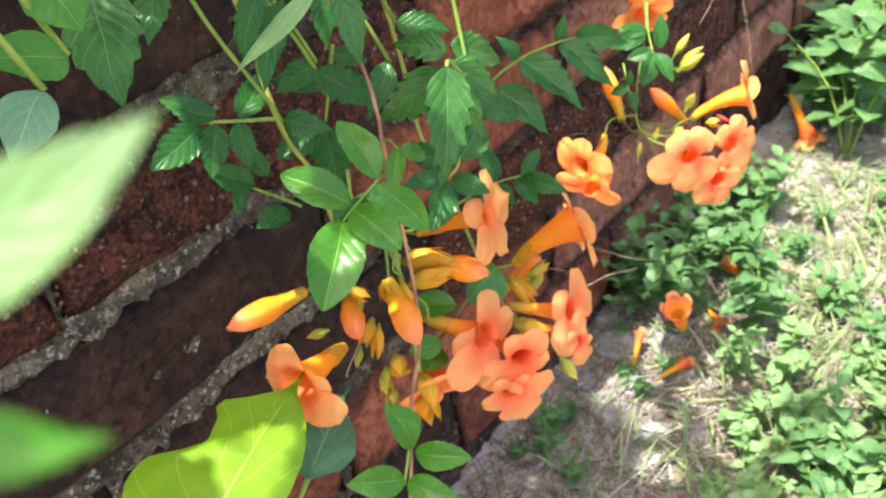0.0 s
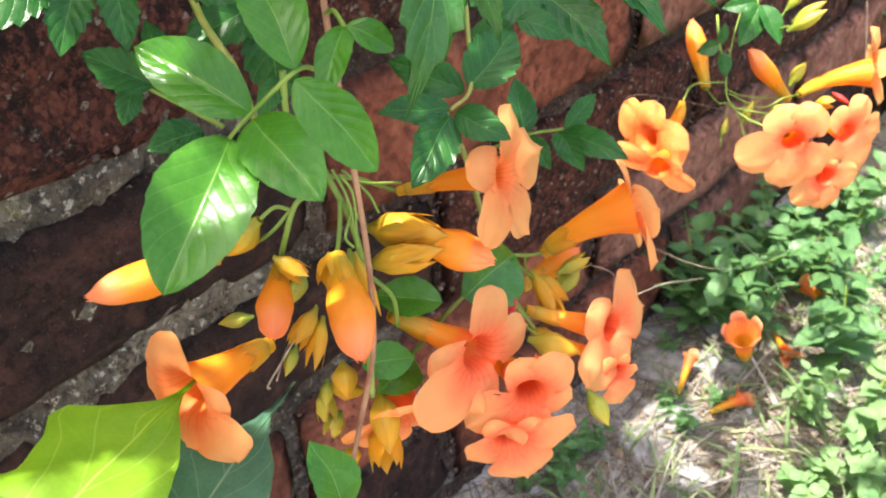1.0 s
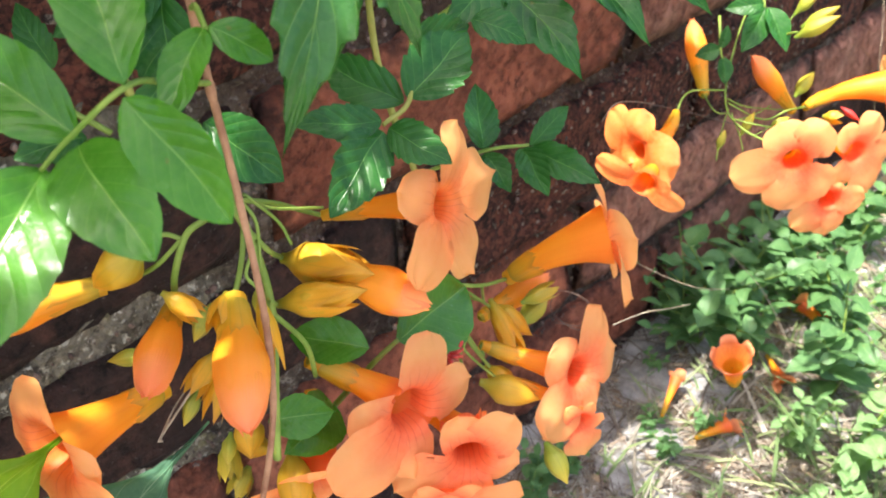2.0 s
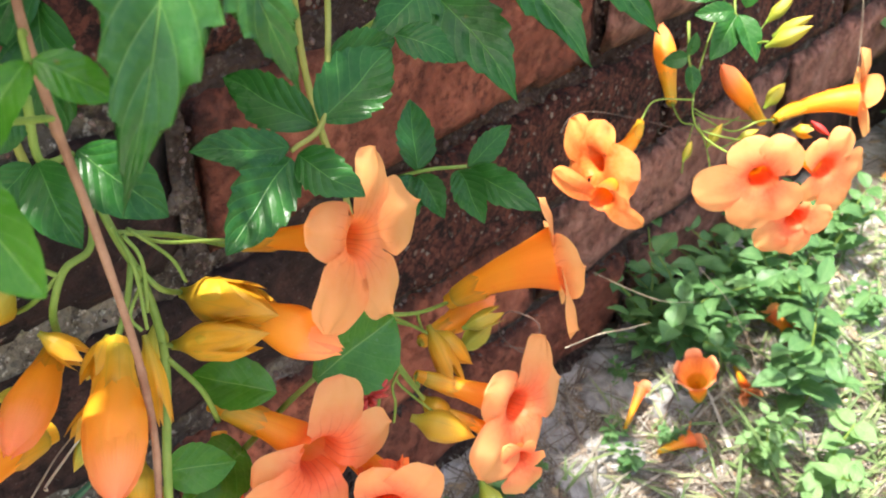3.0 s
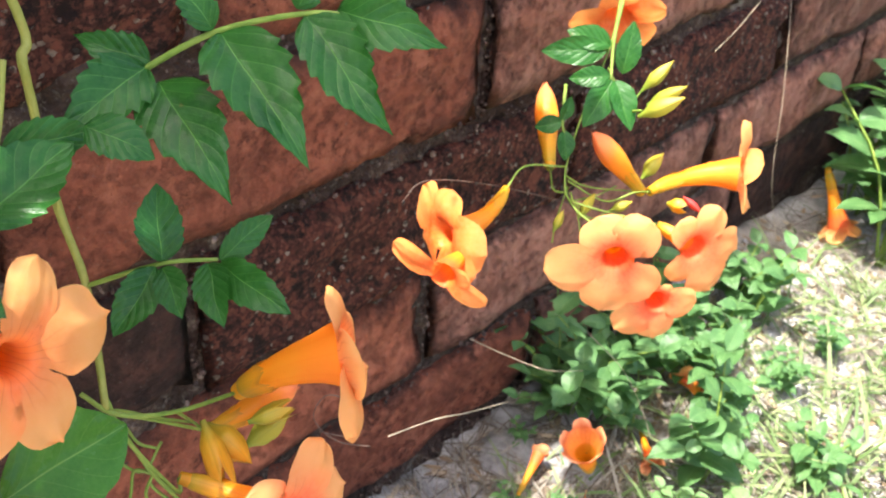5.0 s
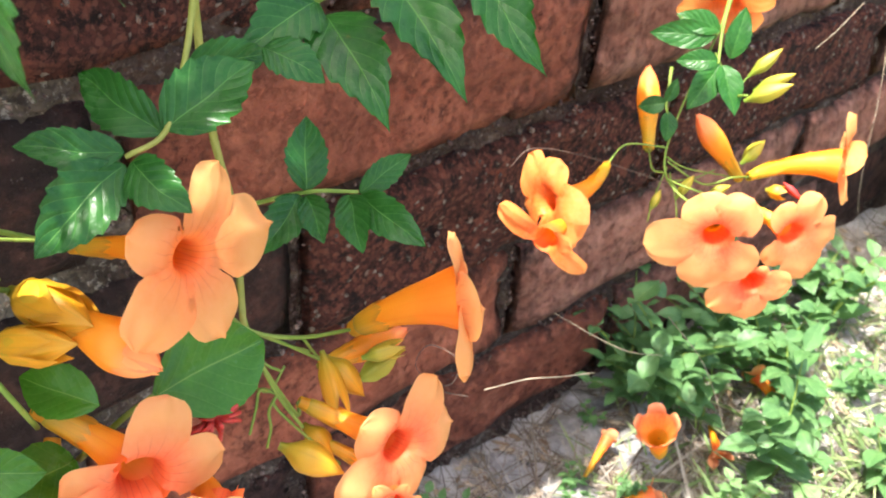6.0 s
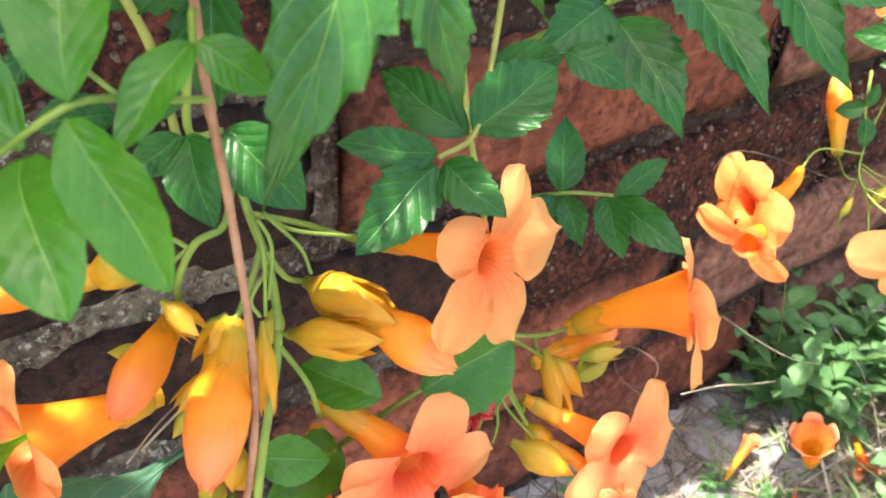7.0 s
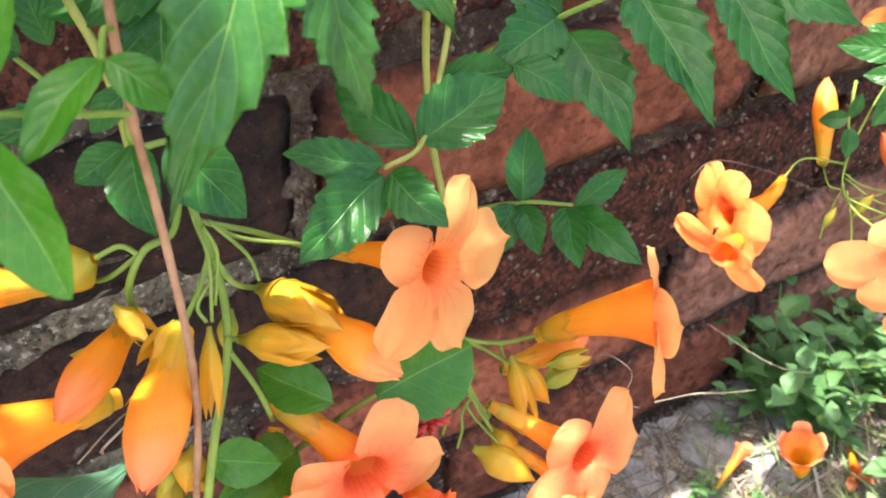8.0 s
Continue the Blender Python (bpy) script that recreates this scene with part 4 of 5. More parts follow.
part("stem", rod("stem", [(0.04, 0.22, 0.72), (0.05, 0.225, 0.56), (0.0700, 0.2294, 0.4456), (0.0740, 0.2273, 0.4312), (0.0793, 0.2254, 0.4165), (0.0818, 0.2270, 0.4011), (0.0866, 0.2310, 0.3863), (0.0916, 0.2328, 0.3606)], 0.0012, 0.0010, 8, 6, 0.2), YELLOW_STEM, yellow)
slim = thing("hanging_vine", (0.0723, 0.3144, 0.3959), "slim yellow-green vine stem against the bricks", "stem", "hanging stems of the trumpet vine")
part("stem", rod("stem", [(0.07, 0.27, 0.72), (0.08, 0.275, 0.55), (0.0622, 0.3189, 0.3970), (0.0658, 0.3184, 0.3748), (0.0692, 0.3173, 0.3567), (0.0784, 0.3145, 0.3406), (0.0888, 0.3130, 0.3259), (0.0998, 0.3081, 0.3113), (0.1085, 0.3037, 0.3008)], 0.0013, 0.0009, 8, 6, 0.2), YELLOW_STEM, slim)

for vine, spots, material in ((brown, ((0.1377, 0.2221, 0.4038), (0.1367, 0.2257, 0.3514)), BROWN_STEM), (yellow, ((0.0793, 0.2254, 0.4165),), YELLOW_STEM), (slim, ((0.0669, 0.3180, 0.3724), (0.0784, 0.3145, 0.3406)), YELLOW_STEM)):
    for spot in spots:
        a = Vector(spot)
        part("node", turned("node", a + Vector((0, 0, 0.003)), a - Vector((0, 0, 0.003)), lambda s: 0.0009 * math.sin(math.pi * min(max(s, 0.02), 0.98)) ** 0.6, 10), material, vine, "swollen stem joint")

# ---- compound leaves ----
pair = vine_leaf("fresh green compound vine leaf with smooth pointed leaflets",
          [(0.1377, 0.2222, 0.4050), (0.1442, 0.2128, 0.4106), (0.1520, 0.2017, 0.4171), (0.1473, 0.1933, 0.4101), (0.1445, 0.1898, 0.4058)],
          [((0.1422, 0.1967, 0.4067), (0.1200, 0.1885, 0.4175), 0.50), ((0.1431, 0.1906, 0.4051), (0.1541, 0.1654, 0.3886), 0.58),
           ((0.1436, 0.1967, 0.4068), (0.1640, 0.1939, 0.3974), 0.60), ((0.1528, 0.2000, 0.4160), (0.1679, 0.2052, 0.4009), 0.50),
           ((0.1524, 0.2008, 0.4176), (0.1338, 0.2064, 0.4319), 0.50), ((0.1476, 0.2171, 0.4191), (0.1541, 0.2049, 0.4108), 0.42),
           ((0.1479, 0.2176, 0.4193), (0.1533, 0.2243, 0.4132), 0.6)],
          FRESH_LEAF, 0.05, 0.00055, seed=2, facing=Vector((0.75, -0.5, 0.55)), tail=0.78, belly=0.7)
part("leaf_stalk", rod("leaf_stalk", [(0.1371, 0.2216, 0.4178), (0.1430, 0.2190, 0.4205), (0.1481, 0.2170, 0.4192)], 0.0005), GREEN_STEM, pair)
vine_leaf("long toothed vine leaf hanging in front of the flowers",
          [(0.10, 0.25, 0.72), (0.1450, 0.2591, 0.4544), (0.1555, 0.2393, 0.4428), (0.1569, 0.2355, 0.4384)],
          [((0.1562, 0.2368, 0.4423), (0.1641, 0.2176, 0.4022), 0.38), ((0.1521, 0.2453, 0.4323), (0.1615, 0.2482, 0.4070), 0.42),
           ((0.1535, 0.2400, 0.4392), (0.1289, 0.2245, 0.4195), 0.52), ((0.1487, 0.2488, 0.4368), (0.1590, 0.2637, 0.4167), 0.5),
           ((0.1474, 0.2498, 0.4409), (0.1243, 0.2454, 0.4418), 0.5), ((0.1458, 0.2540, 0.4408), (0.1526, 0.2772, 0.4258), 0.5)],
          MID_LEAF, 0.34, 0.0009, seed=7, notches=7, facing=Vector((0.8, -0.3, 0.5)), tail=1.7)
vine_leaf("dark green toothed compound leaf spread over the bricks",
          [(0.0915, 0.3183, 0.3719), (0.1034, 0.3307, 0.3843), (0.1130, 0.3432, 0.3927), (0.1264, 0.3558, 0.3979), (0.1334, 0.3639, 0.3978)],
          [((0.1034, 0.3307, 0.3843), (0.1078, 0.3065, 0.3776), 0.55), ((0.1066, 0.3319, 0.3821), (0.1363, 0.3282, 0.3668), 0.50),
           ((0.1132, 0.3434, 0.3925), (0.1468, 0.3399, 0.3756), 0.46), ((0.1267, 0.3560, 0.3976), (0.1534, 0.3576, 0.3799), 0.42),
           ((0.1309, 0.3614, 0.3983), (0.1524, 0.3735, 0.3953), 0.5), ((0.1123, 0.3423, 0.3929), (0.1039, 0.3380, 0.4048), 0.5),
           ((0.1246, 0.3557, 0.3983), (0.1254, 0.3630, 0.4091), 0.5), ((0.1025, 0.3321, 0.3849), (0.0897, 0.3211, 0.3895), 0.5)],
          VINE_LEAF, 0.2, 0.0008, seed=11, tail=1.4)
vine_leaf("dark vine leaf with sun flecks above the open flower",
          [(0.1006, 0.3023, 0.3933), (0.1082, 0.2953, 0.3821), (0.1183, 0.2847, 0.3715), (0.1192, 0.2751, 0.3686)],
          [((0.1188, 0.2752, 0.3692), (0.1095, 0.2570, 0.3721), 0.42), ((0.1194, 0.2744, 0.3676), (0.1254, 0.2524, 0.3570), 0.52),
           ((0.1203, 0.2761, 0.3681), (0.1365, 0.2798, 0.3629), 0.55), ((0.1183, 0.2844, 0.3712), (0.1159, 0.3066, 0.3804), 0.62),
           ((0.1158, 0.2848, 0.3690), (0.0930, 0.2770, 0.3748), 0.45), ((0.1139, 0.3103, 0.3819), (0.1256, 0.3184, 0.3764), 0.6),
           ((0.1075, 0.2957, 0.3791), (0.1096, 0.3142, 0.3778), 0.5)],
          VINE_LEAF, 0.14, 0.0008, seed=17, stem=YELLOW_STEM)
vine_leaf("small dark toothed leaf lying close to the wall",
          [(0.0898, 0.3130, 0.3247), (0.1035, 0.3268, 0.3328), (0.1120, 0.3377, 0.3337)],
          [((0.1034, 0.3269, 0.3330), (0.0940, 0.3329, 0.3492), 0.58), ((0.1119, 0.3378, 0.3338), (0.1137, 0.3537, 0.3409), 0.42),
           ((0.1127, 0.3381, 0.3332), (0.1356, 0.3417, 0.3283), 0.42), ((0.1111, 0.3354, 0.3331), (0.1274, 0.3278, 0.3269), 0.48),
           ((0.1042, 0.3270, 0.3322), (0.1185, 0.3230, 0.3268), 0.5), ((0.1037, 0.3257, 0.3320), (0.1097, 0.3093, 0.3226), 0.5)],
          VINE_LEAF, 0.13, 0.0007, seed=23)
vine_leaf("green vine leaf with a yellowed leaflet edge",
          [(0.0806, 0.2244, 0.4125), (0.0742, 0.2129, 0.4158), (0.0672, 0.1997, 0.4200)],
          [((0.0697, 0.2057, 0.4190), (0.0552, 0.1935, 0.4297), 0.46), ((0.0676, 0.1997, 0.4191), (0.0662, 0.1750, 0.4118), 0.52),
           ((0.0698, 0.2045, 0.4173), (0.0763, 0.1916, 0.4026), 0.52), ((0.0738, 0.2120, 0.4155), (0.0824, 0.2051, 0.4006), 0.50),
           ((0.0724, 0.2142, 0.4158), (0.0685, 0.2346, 0.4258), 0.5)],
          VINE_LEAF, 0.2, 0.0009, seed=29)
vine_leaf("dark vine leaf behind the yellow stem",
          [(0.0841, 0.2576, 0.4299), (0.0849, 0.2514, 0.4172), (0.0828, 0.2468, 0.4009)],
          [((0.0828, 0.2468, 0.4009), (0.0765, 0.2229, 0.3939), 0.55), ((0.0843, 0.2507, 0.4173), (0.0700, 0.2347, 0.4224), 0.5),
           ((0.0843, 0.2527, 0.4204), (0.0978, 0.2591, 0.4052), 0.55), ((0.0840, 0.2558, 0.4268), (0.0942, 0.2649, 0.4216), 0.5), ((0.0832, 0.2460, 0.3992), (0.0887, 0.2411, 0.3733), 0.55)],
          VINE_LEAF, 0.16, 0.0009, seed=31)
vine_leaf("shaded vine leaf low against the wall",
          [(0.0767, 0.2300, 0.3685), (0.0670, 0.2226, 0.3760), (0.0580, 0.2152, 0.3835)],
          [((0.0627, 0.2201, 0.3804), (0.0503, 0.2079, 0.3902), 0.55), ((0.0595, 0.2158, 0.3815), (0.0613, 0.2092, 0.3723), 0.6),
           ((0.0734, 0.2253, 0.3688), (0.0710, 0.2093, 0.3676), 0.6), ((0.0652, 0.2260, 0.3825), (0.0568, 0.2245, 0.3959), 0.5)],
          VINE_LEAF, 0.16, 0.0008, seed=37)
vine_leaf("dark vine leaf behind the hanging stalks",
          [(0.1084, 0.2295, 0.3943), (0.1091, 0.2285, 0.3823), (0.1095, 0.2345, 0.3812)],
          [((0.1090, 0.2279, 0.3821), (0.1229, 0.2268, 0.3711), 0.55), ((0.1095, 0.2348, 0.3814), (0.1240, 0.2430, 0.3701), 0.6),
           ((0.1088, 0.2270, 0.3820), (0.1076, 0.2176, 0.3760), 0.6), ((0.1062, 0.2302, 0.3921), (0.1057, 0.2220, 0.3846), 0.5)],
          VINE_LEAF, 0.06, 0.0009, seed=41)
vine_leaf("pair of smooth green leaves below the open flower",
          [(0.1160, 0.2542, 0.2892), (0.1220, 0.2646, 0.3025), (0.1247, 0.2713, 0.3081)],
          [((0.129, 0.258, 0.317), (0.1111, 0.2472, 0.3171), 0.60), ((0.1243, 0.2711, 0.3083), (0.1171, 0.3047, 0.3028), 0.72),
           ((0.1187, 0.2527, 0.2931), (0.1297, 0.2288, 0.3026), 0.55), ((0.1242, 0.2293, 0.3086), (0.1308, 0.2439, 0.3061), 0.7)],
          FRESH_LEAF, 0.06, 0.0009, seed=43, facing=Vector((0.7, -0.35, 0.75)))
vine_leaf("dark glossy leaflets around the far buds",
          [(0.0549, 0.5858, 0.3225), (0.0627, 0.5722, 0.3102), (0.0727, 0.5596, 0.2988)],
          [((0.0626, 0.5710, 0.3078), (0.0447, 0.5608, 0.3112), 0.5), ((0.0620, 0.5700, 0.3066), (0.0415, 0.5481, 0.3043), 0.4),
           ((0.0722, 0.5599, 0.2999), (0.0581, 0.5489, 0.2967), 0.5), ((0.0730, 0.5599, 0.2989), (0.0732, 0.5430, 0.2814), 0.5),
           ((0.0740, 0.5603, 0.2986), (0.0903, 0.5543, 0.2827), 0.5), ((0.0757, 0.5630, 0.3016), (0.0715, 0.5709, 0.3226), 0.45)],
          VINE_LEAF, 0.06, 0.0009, seed=47)
vine_leaf("small dark leaflets beside the upright bud",
          [(0.0529, 0.5549, 0.2900), (0.0630, 0.5423, 0.2801), (0.0655, 0.5412, 0.2759)],
          [((0.0630, 0.5423, 0.2801), (0.0544, 0.5338, 0.2767), 0.6), ((0.0630, 0.5423, 0.2801), (0.0617, 0.5477, 0.2903), 0.5),
           ((0.0650, 0.5416, 0.2770), (0.0708, 0.5376, 0.2653), 0.55)],
          VINE_LEAF, 0.0, 0.0008, seed=53)
vine_leaf("vine leaf hanging under the flowers on the woody stem",
          [(0.1394, 0.2075, 0.2906), (0.1436, 0.1987, 0.2846), (0.1477, 0.1897, 0.2790)],
          [((0.1440, 0.2028, 0.2870), (0.1325, 0.2028, 0.3068), 0.62), ((0.1450, 0.2019, 0.2857), (0.1684, 0.2101, 0.2871), 0.5),
           ((0.1473, 0.1915, 0.2803), (0.1334, 0.1724, 0.2870), 0.55), ((0.1481, 0.1911, 0.2795), (0.1694, 0.1971, 0.2780), 0.55)],
          FRESH_LEAF, 0.06, 0.0009, seed=59, facing=Vector((0.7, -0.3, 0.75)))

# ---- large leaves near the lens ----
big = thing("broad_leaf", (0.1323, 0.1018, 0.3165), "large lime-green wavy-edged leaf lit by the sun", "leaf")
base = Vector((0.1323, 0.1018, 0.3165))
part("leaf_stalk", rod("leaf_stalk", [base, base + Vector((-0.015, -0.02, -0.05)), (base.x - 0.03, base.y - 0.03, 0.12), (base.x - 0.03, base.y - 0.02, 0.0)], 0.0014, 0.002), GREEN_STEM, big)
part("blade", lobed_leaf((0.0951, 0.1964, 0.3120), base, (0.35, -0.35, 0.85),
                         ((0, 0.0), (0.1, 0.015), (0.15, 0.04), (0.2, 0.125), (0.25, 0.235), (0.31, 0.235), (0.38, 0.20), (0.49, 0.195), (0.55, 0.26), (0.61, 0.37), (0.7, 0.40), (0.78, 0.37), (0.9, 0.2), (1, 0.01)),
                         ((0, 0.0), (0.1, 0.01), (0.15, 0.03), (0.2, 0.07), (0.28, 0.12), (0.4, 0.165), (0.6, 0.19), (0.8, 0.16), (1, 0.01))), LIME_LEAF, big)
grey = thing("broad_leaf", (0.1114, 0.1715, 0.2795), "grey-green leaf with a drawn-out tip below the flowers", "leaf")
base = Vector((0.1114, 0.1715, 0.2795))
part("leaf_stalk", rod("leaf_stalk", [base, base + Vector((-0.015, -0.02, -0.05)), (base.x - 0.03, base.y - 0.03, 0.12), (base.x - 0.03, base.y - 0.02, 0.0)], 0.0012, 0.0018), GREEN_STEM, grey)
part("blade", lobed_leaf((0.0774, 0.2366, 0.2683), base, (0.45, -0.3, 0.8),
                         ((0, 0.004), (0.2, 0.012), (0.35, 0.035), (0.42, 0.08), (0.55, 0.2), (0.66, 0.31), (0.81, 0.26), (1, 0.01)),
                         ((0, 0.004), (0.3, 0.012), (0.4, 0.05), (0.51, 0.135), (0.7, 0.2), (0.85, 0.15), (1, 0.01))), GREY_LEAF, grey)
for k, (base, tip, wide, material, label) in enumerate((
        ((0.1483, 0.1169, 0.5145), (0.1586, 0.1171, 0.5014), 0.9, FRESH_LEAF, "pale green sunlit leaf beside the wall"),
        ((0.1380, 0.1354, 0.5046), (0.1487, 0.1249, 0.4775), 0.66, MID_LEAF, "mid-green toothed leaf hanging in the shade"),
        ((0.1532, 0.1146, 0.4964), (0.1535, 0.0954, 0.5024), 0.6, FRESH_LEAF, "pale green sunlit leaf beside the wall"),
        ((0.1601, 0.1033, 0.4945), (0.1635, 0.0890, 0.4856), 0.75, GREY_LEAF, "bluish-green leaf in the shade"),
        ((0.0822, 0.1894, 0.4797), (0.0905, 0.1742, 0.4645), 0.55, VINE_LEAF, "dark green leaf in front of the bricks"),
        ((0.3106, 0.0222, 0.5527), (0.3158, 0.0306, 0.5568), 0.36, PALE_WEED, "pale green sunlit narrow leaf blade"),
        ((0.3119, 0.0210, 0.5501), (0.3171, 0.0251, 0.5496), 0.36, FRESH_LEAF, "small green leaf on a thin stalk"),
        ((0.1640, 0.1803, 0.4907), (0.1563, 0.1541, 0.4749), 0.17, PALE_WEED, "folded pale leaf seen on its edge"),
        ((0.0950, 0.2186, 0.4692), (0.0947, 0.2045, 0.4450), 0.42, VINE_LEAF, "dark green toothed leaf over the bricks"),
        ((0.0940, 0.2288, 0.4595), (0.0968, 0.2083, 0.4338), 0.36, VINE_LEAF, "dark green toothed leaf over the bricks"),
        ((0.1101, 0.2331, 0.4640), (0.1136, 0.2270, 0.4456), 0.5, VINE_LEAF, "dark green toothed leaf over the bricks"),
        ((0.1276, 0.2242, 0.4711), (0.1392, 0.2160, 0.4479), 0.42, MID_LEAF, "pointed green leaf hanging over the bricks"),
        ((0.0910, 0.2412, 0.4305), (0.0817, 0.2256, 0.4230), 0.6, VINE_LEAF, "dark green toothed leaf over the bricks"),
        ((0.0914, 0.2400, 0.4277), (0.1121, 0.2456, 0.4152), 0.6, VINE_LEAF, "dark green toothed leaf over the bricks"),
        ((0.0926, 0.2175, 0.4174), (0.1095, 0.2257, 0.4136), 0.6, VINE_LEAF, "dark green toothed leaf over the bricks"),
        ((0.1235, 0.2523, 0.4465), (0.1396, 0.2634, 0.4414), 0.55, VINE_LEAF, "dark green toothed leaf over the bricks"),
        ((0.1301, 0.2391, 0.4381), (0.1315, 0.2232, 0.4231), 0.5, VINE_LEAF, "dark green toothed leaf over the bricks"))):
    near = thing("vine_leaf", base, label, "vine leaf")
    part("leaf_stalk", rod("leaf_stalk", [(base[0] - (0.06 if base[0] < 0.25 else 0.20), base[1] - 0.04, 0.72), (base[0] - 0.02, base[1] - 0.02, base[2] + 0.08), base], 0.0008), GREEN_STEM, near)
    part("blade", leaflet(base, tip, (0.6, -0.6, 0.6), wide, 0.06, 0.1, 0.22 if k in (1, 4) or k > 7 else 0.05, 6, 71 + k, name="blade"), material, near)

# ---- dry twigs and tendrils ----
twig = thing("twig", (0.107, 0.471, 0.188), "thin pale dry twig", "twig")
part("twig", rod("twig", [(0.1123, 0.3968, 0.2257), (0.1122, 0.4200, 0.2176), (0.1119, 0.4400, 0.2072), (0.107, 0.471, 0.188)], 0.0003, 0.00028, 6, 5, 0.5), DRY_STEM, twig)
for points, label in (
        ([(0.0643, 0.4453, 0.2798), (0.0644, 0.4577, 0.2843), (0.0663, 0.4934, 0.2688), (0.0806, 0.5327, 0.2498), (0.0944, 0.5496, 0.2426)], "dry curling tendril between the flowers"),
        ([(0.1141, 0.3867, 0.2296), (0.1052, 0.3790, 0.2309), (0.0958, 0.3768, 0.2363), (0.0921, 0.3864, 0.2380), (0.1020, 0.3923, 0.2344), (0.1049, 0.3858, 0.2284), (0.0971, 0.3781, 0.2293)], "dry brown tendril in loose loops"),
        ([(0.0176, 0.8474, 0.2506), (0.0450, 0.8140, 0.2002), (0.0578, 0.8090, 0.1367), (0.0571, 0.8582, 0.0584)], "long dry straw hanging beside the wall"),
        ([(0.0330, 0.7693, 0.2706), (0.0348, 0.7419, 0.2587), (0.0355, 0.7214, 0.2522)], "dry straw lying against the bricks"),
        ([(0.0726, 0.5797, 0.1416), (0.0884, 0.6014, 0.1091), (0.1061, 0.6025, 0.0873), (0.1152, 0.6034, 0.0702)], "pale creeping stem over the soil"),
        ([(0.0506, 0.5077, 0.1640), (0.0636, 0.5303, 0.1453), (0.0757, 0.5450, 0.1364), (0.0819, 0.5688, 0.1255)], "pale creeping stem over the soil"),
        ([(0.1192, 0.2047, 0.3182), (0.1096, 0.2142, 0.3148), (0.1014, 0.2234, 0.3108)], "thin dry straw behind the buds")):
    tendril = thing("tendril", points[0], label, "tendril")
    part("strand", rod("strand", points, 0.0002, 0.00018, 6, 7, 0.4), DARK_STEM if "brown" in label or "curling" in label else DRY_STEM, tendril)

# ---- fallen flowers ----
def fallen(base, throat, across, seed, label, petals=FADED_PETAL, drop=(), flare=50, mouth=0.22):
    ob = thing("fallen_flower", base, label, "fallen flower", "fallen flowers on the soil")
    flower(ob, base, throat, across, 20 * seed, flare, petals, RED_TUBE, seed=seed, drop=drop, mouth=mouth)


fallen((0.0984, 0.5683, 0.0593), (0.0977, 0.5574, 0.0881), 0.029, 81, "fallen trumpet flower with its mouth open", FADED_PETAL, (), 16, 0.36)
fallen((0.0603, 0.5569, 0.0100), (0.0521, 0.5851, 0.0200), 0.018, 82, "shrivelled brown fallen flower on soil", FADED_PETAL, (0, 2), 20)
fallen((0.0959, 0.7116, 0.0120), (0.0766, 0.7185, 0.0200), 0.026, 83, "fallen orange flower among weeds", PETAL, (1,), 40)
fallen((0.0353, 0.9792, 0.0700), (0.0589, 0.9853, 0.0200), 0.040, 84, "fallen pale orange flower at the wall", PETAL, (), 45)
fallen((0.0866, 0.5567, 0.0100), (0.0969, 0.5786, 0.0140), 0.024, 85, "fallen orange flower lying flat", FADED_PETAL, (0,), 40)
fallen((0.0820, 0.6567, 0.0120), (0.1028, 0.6379, 0.0160), 0.020, 86, "shrivelled orange flower fallen on soil", FADED_PETAL, (3,), 20)
fallen((0.0637, 0.7201, 0.0120), (0.0986, 0.7189, 0.0160), 0.030, 87, "fallen orange flower among grass blades", PETAL, (2,), 60)
fallen((0.0056, 1.2946, 0.0120), (0.0035, 1.3592, 0.0200), 0.04, 88, "fallen orange flower in the grass", PETAL, (), 50)

# ---- weeds ----
def weed(name, label, height, pairs, size, material, seed, spread=0.5):
    """A low plant: branching stems with pairs of oval leaves, at the origin."""
    rnd = random.Random(seed)
    ob = thing("weed", (0, 0, 0), label, "weed", name)
    for s in range(rnd.randint(2, 4)):
        a = rnd.uniform(0, math.tau)
        lean = Vector((math.cos(a), math.sin(a), 0)) * height * spread * rnd.uniform(0.3, 1.0)
        top = lean + Vector((0, 0, height * rnd.uniform(0.6, 1.0)))
        mid = lean * 0.35 + Vector((0, 0, top.z * 0.6))
        part("stem", rod("stem", [(0, 0, -0.004), mid, top], 0.0009, 0.0005, 5, 3), GREEN_STEM, ob)
        for k in range(pairs):
            f = (k + 1) / pairs
            p = mid.lerp(top, max(0, f * 1.6 - 0.6)) if f > 0.4 else mid * (f / 0.4)
            b = rnd.uniform(0, math.pi)
            for flip in (0, math.pi):
                out = Vector((math.cos(b + flip), math.sin(b + flip), rnd.uniform(-0.15, 0.5))).normalized()
                long = size * rnd.uniform(0.6, 1.15) * (1.1 - 0.4 * f)
                face = Vector((rnd.uniform(-0.4, 0.4), rnd.uniform(-0.4, 0.4), 1))
                part("leaf", leaflet(p, p + out * long, face, rnd.uniform(0.5, 0.68), 0.1, 0.2, 0.0, 5, rnd.random() * 9, name="leaf"), material, ob)
    return ob


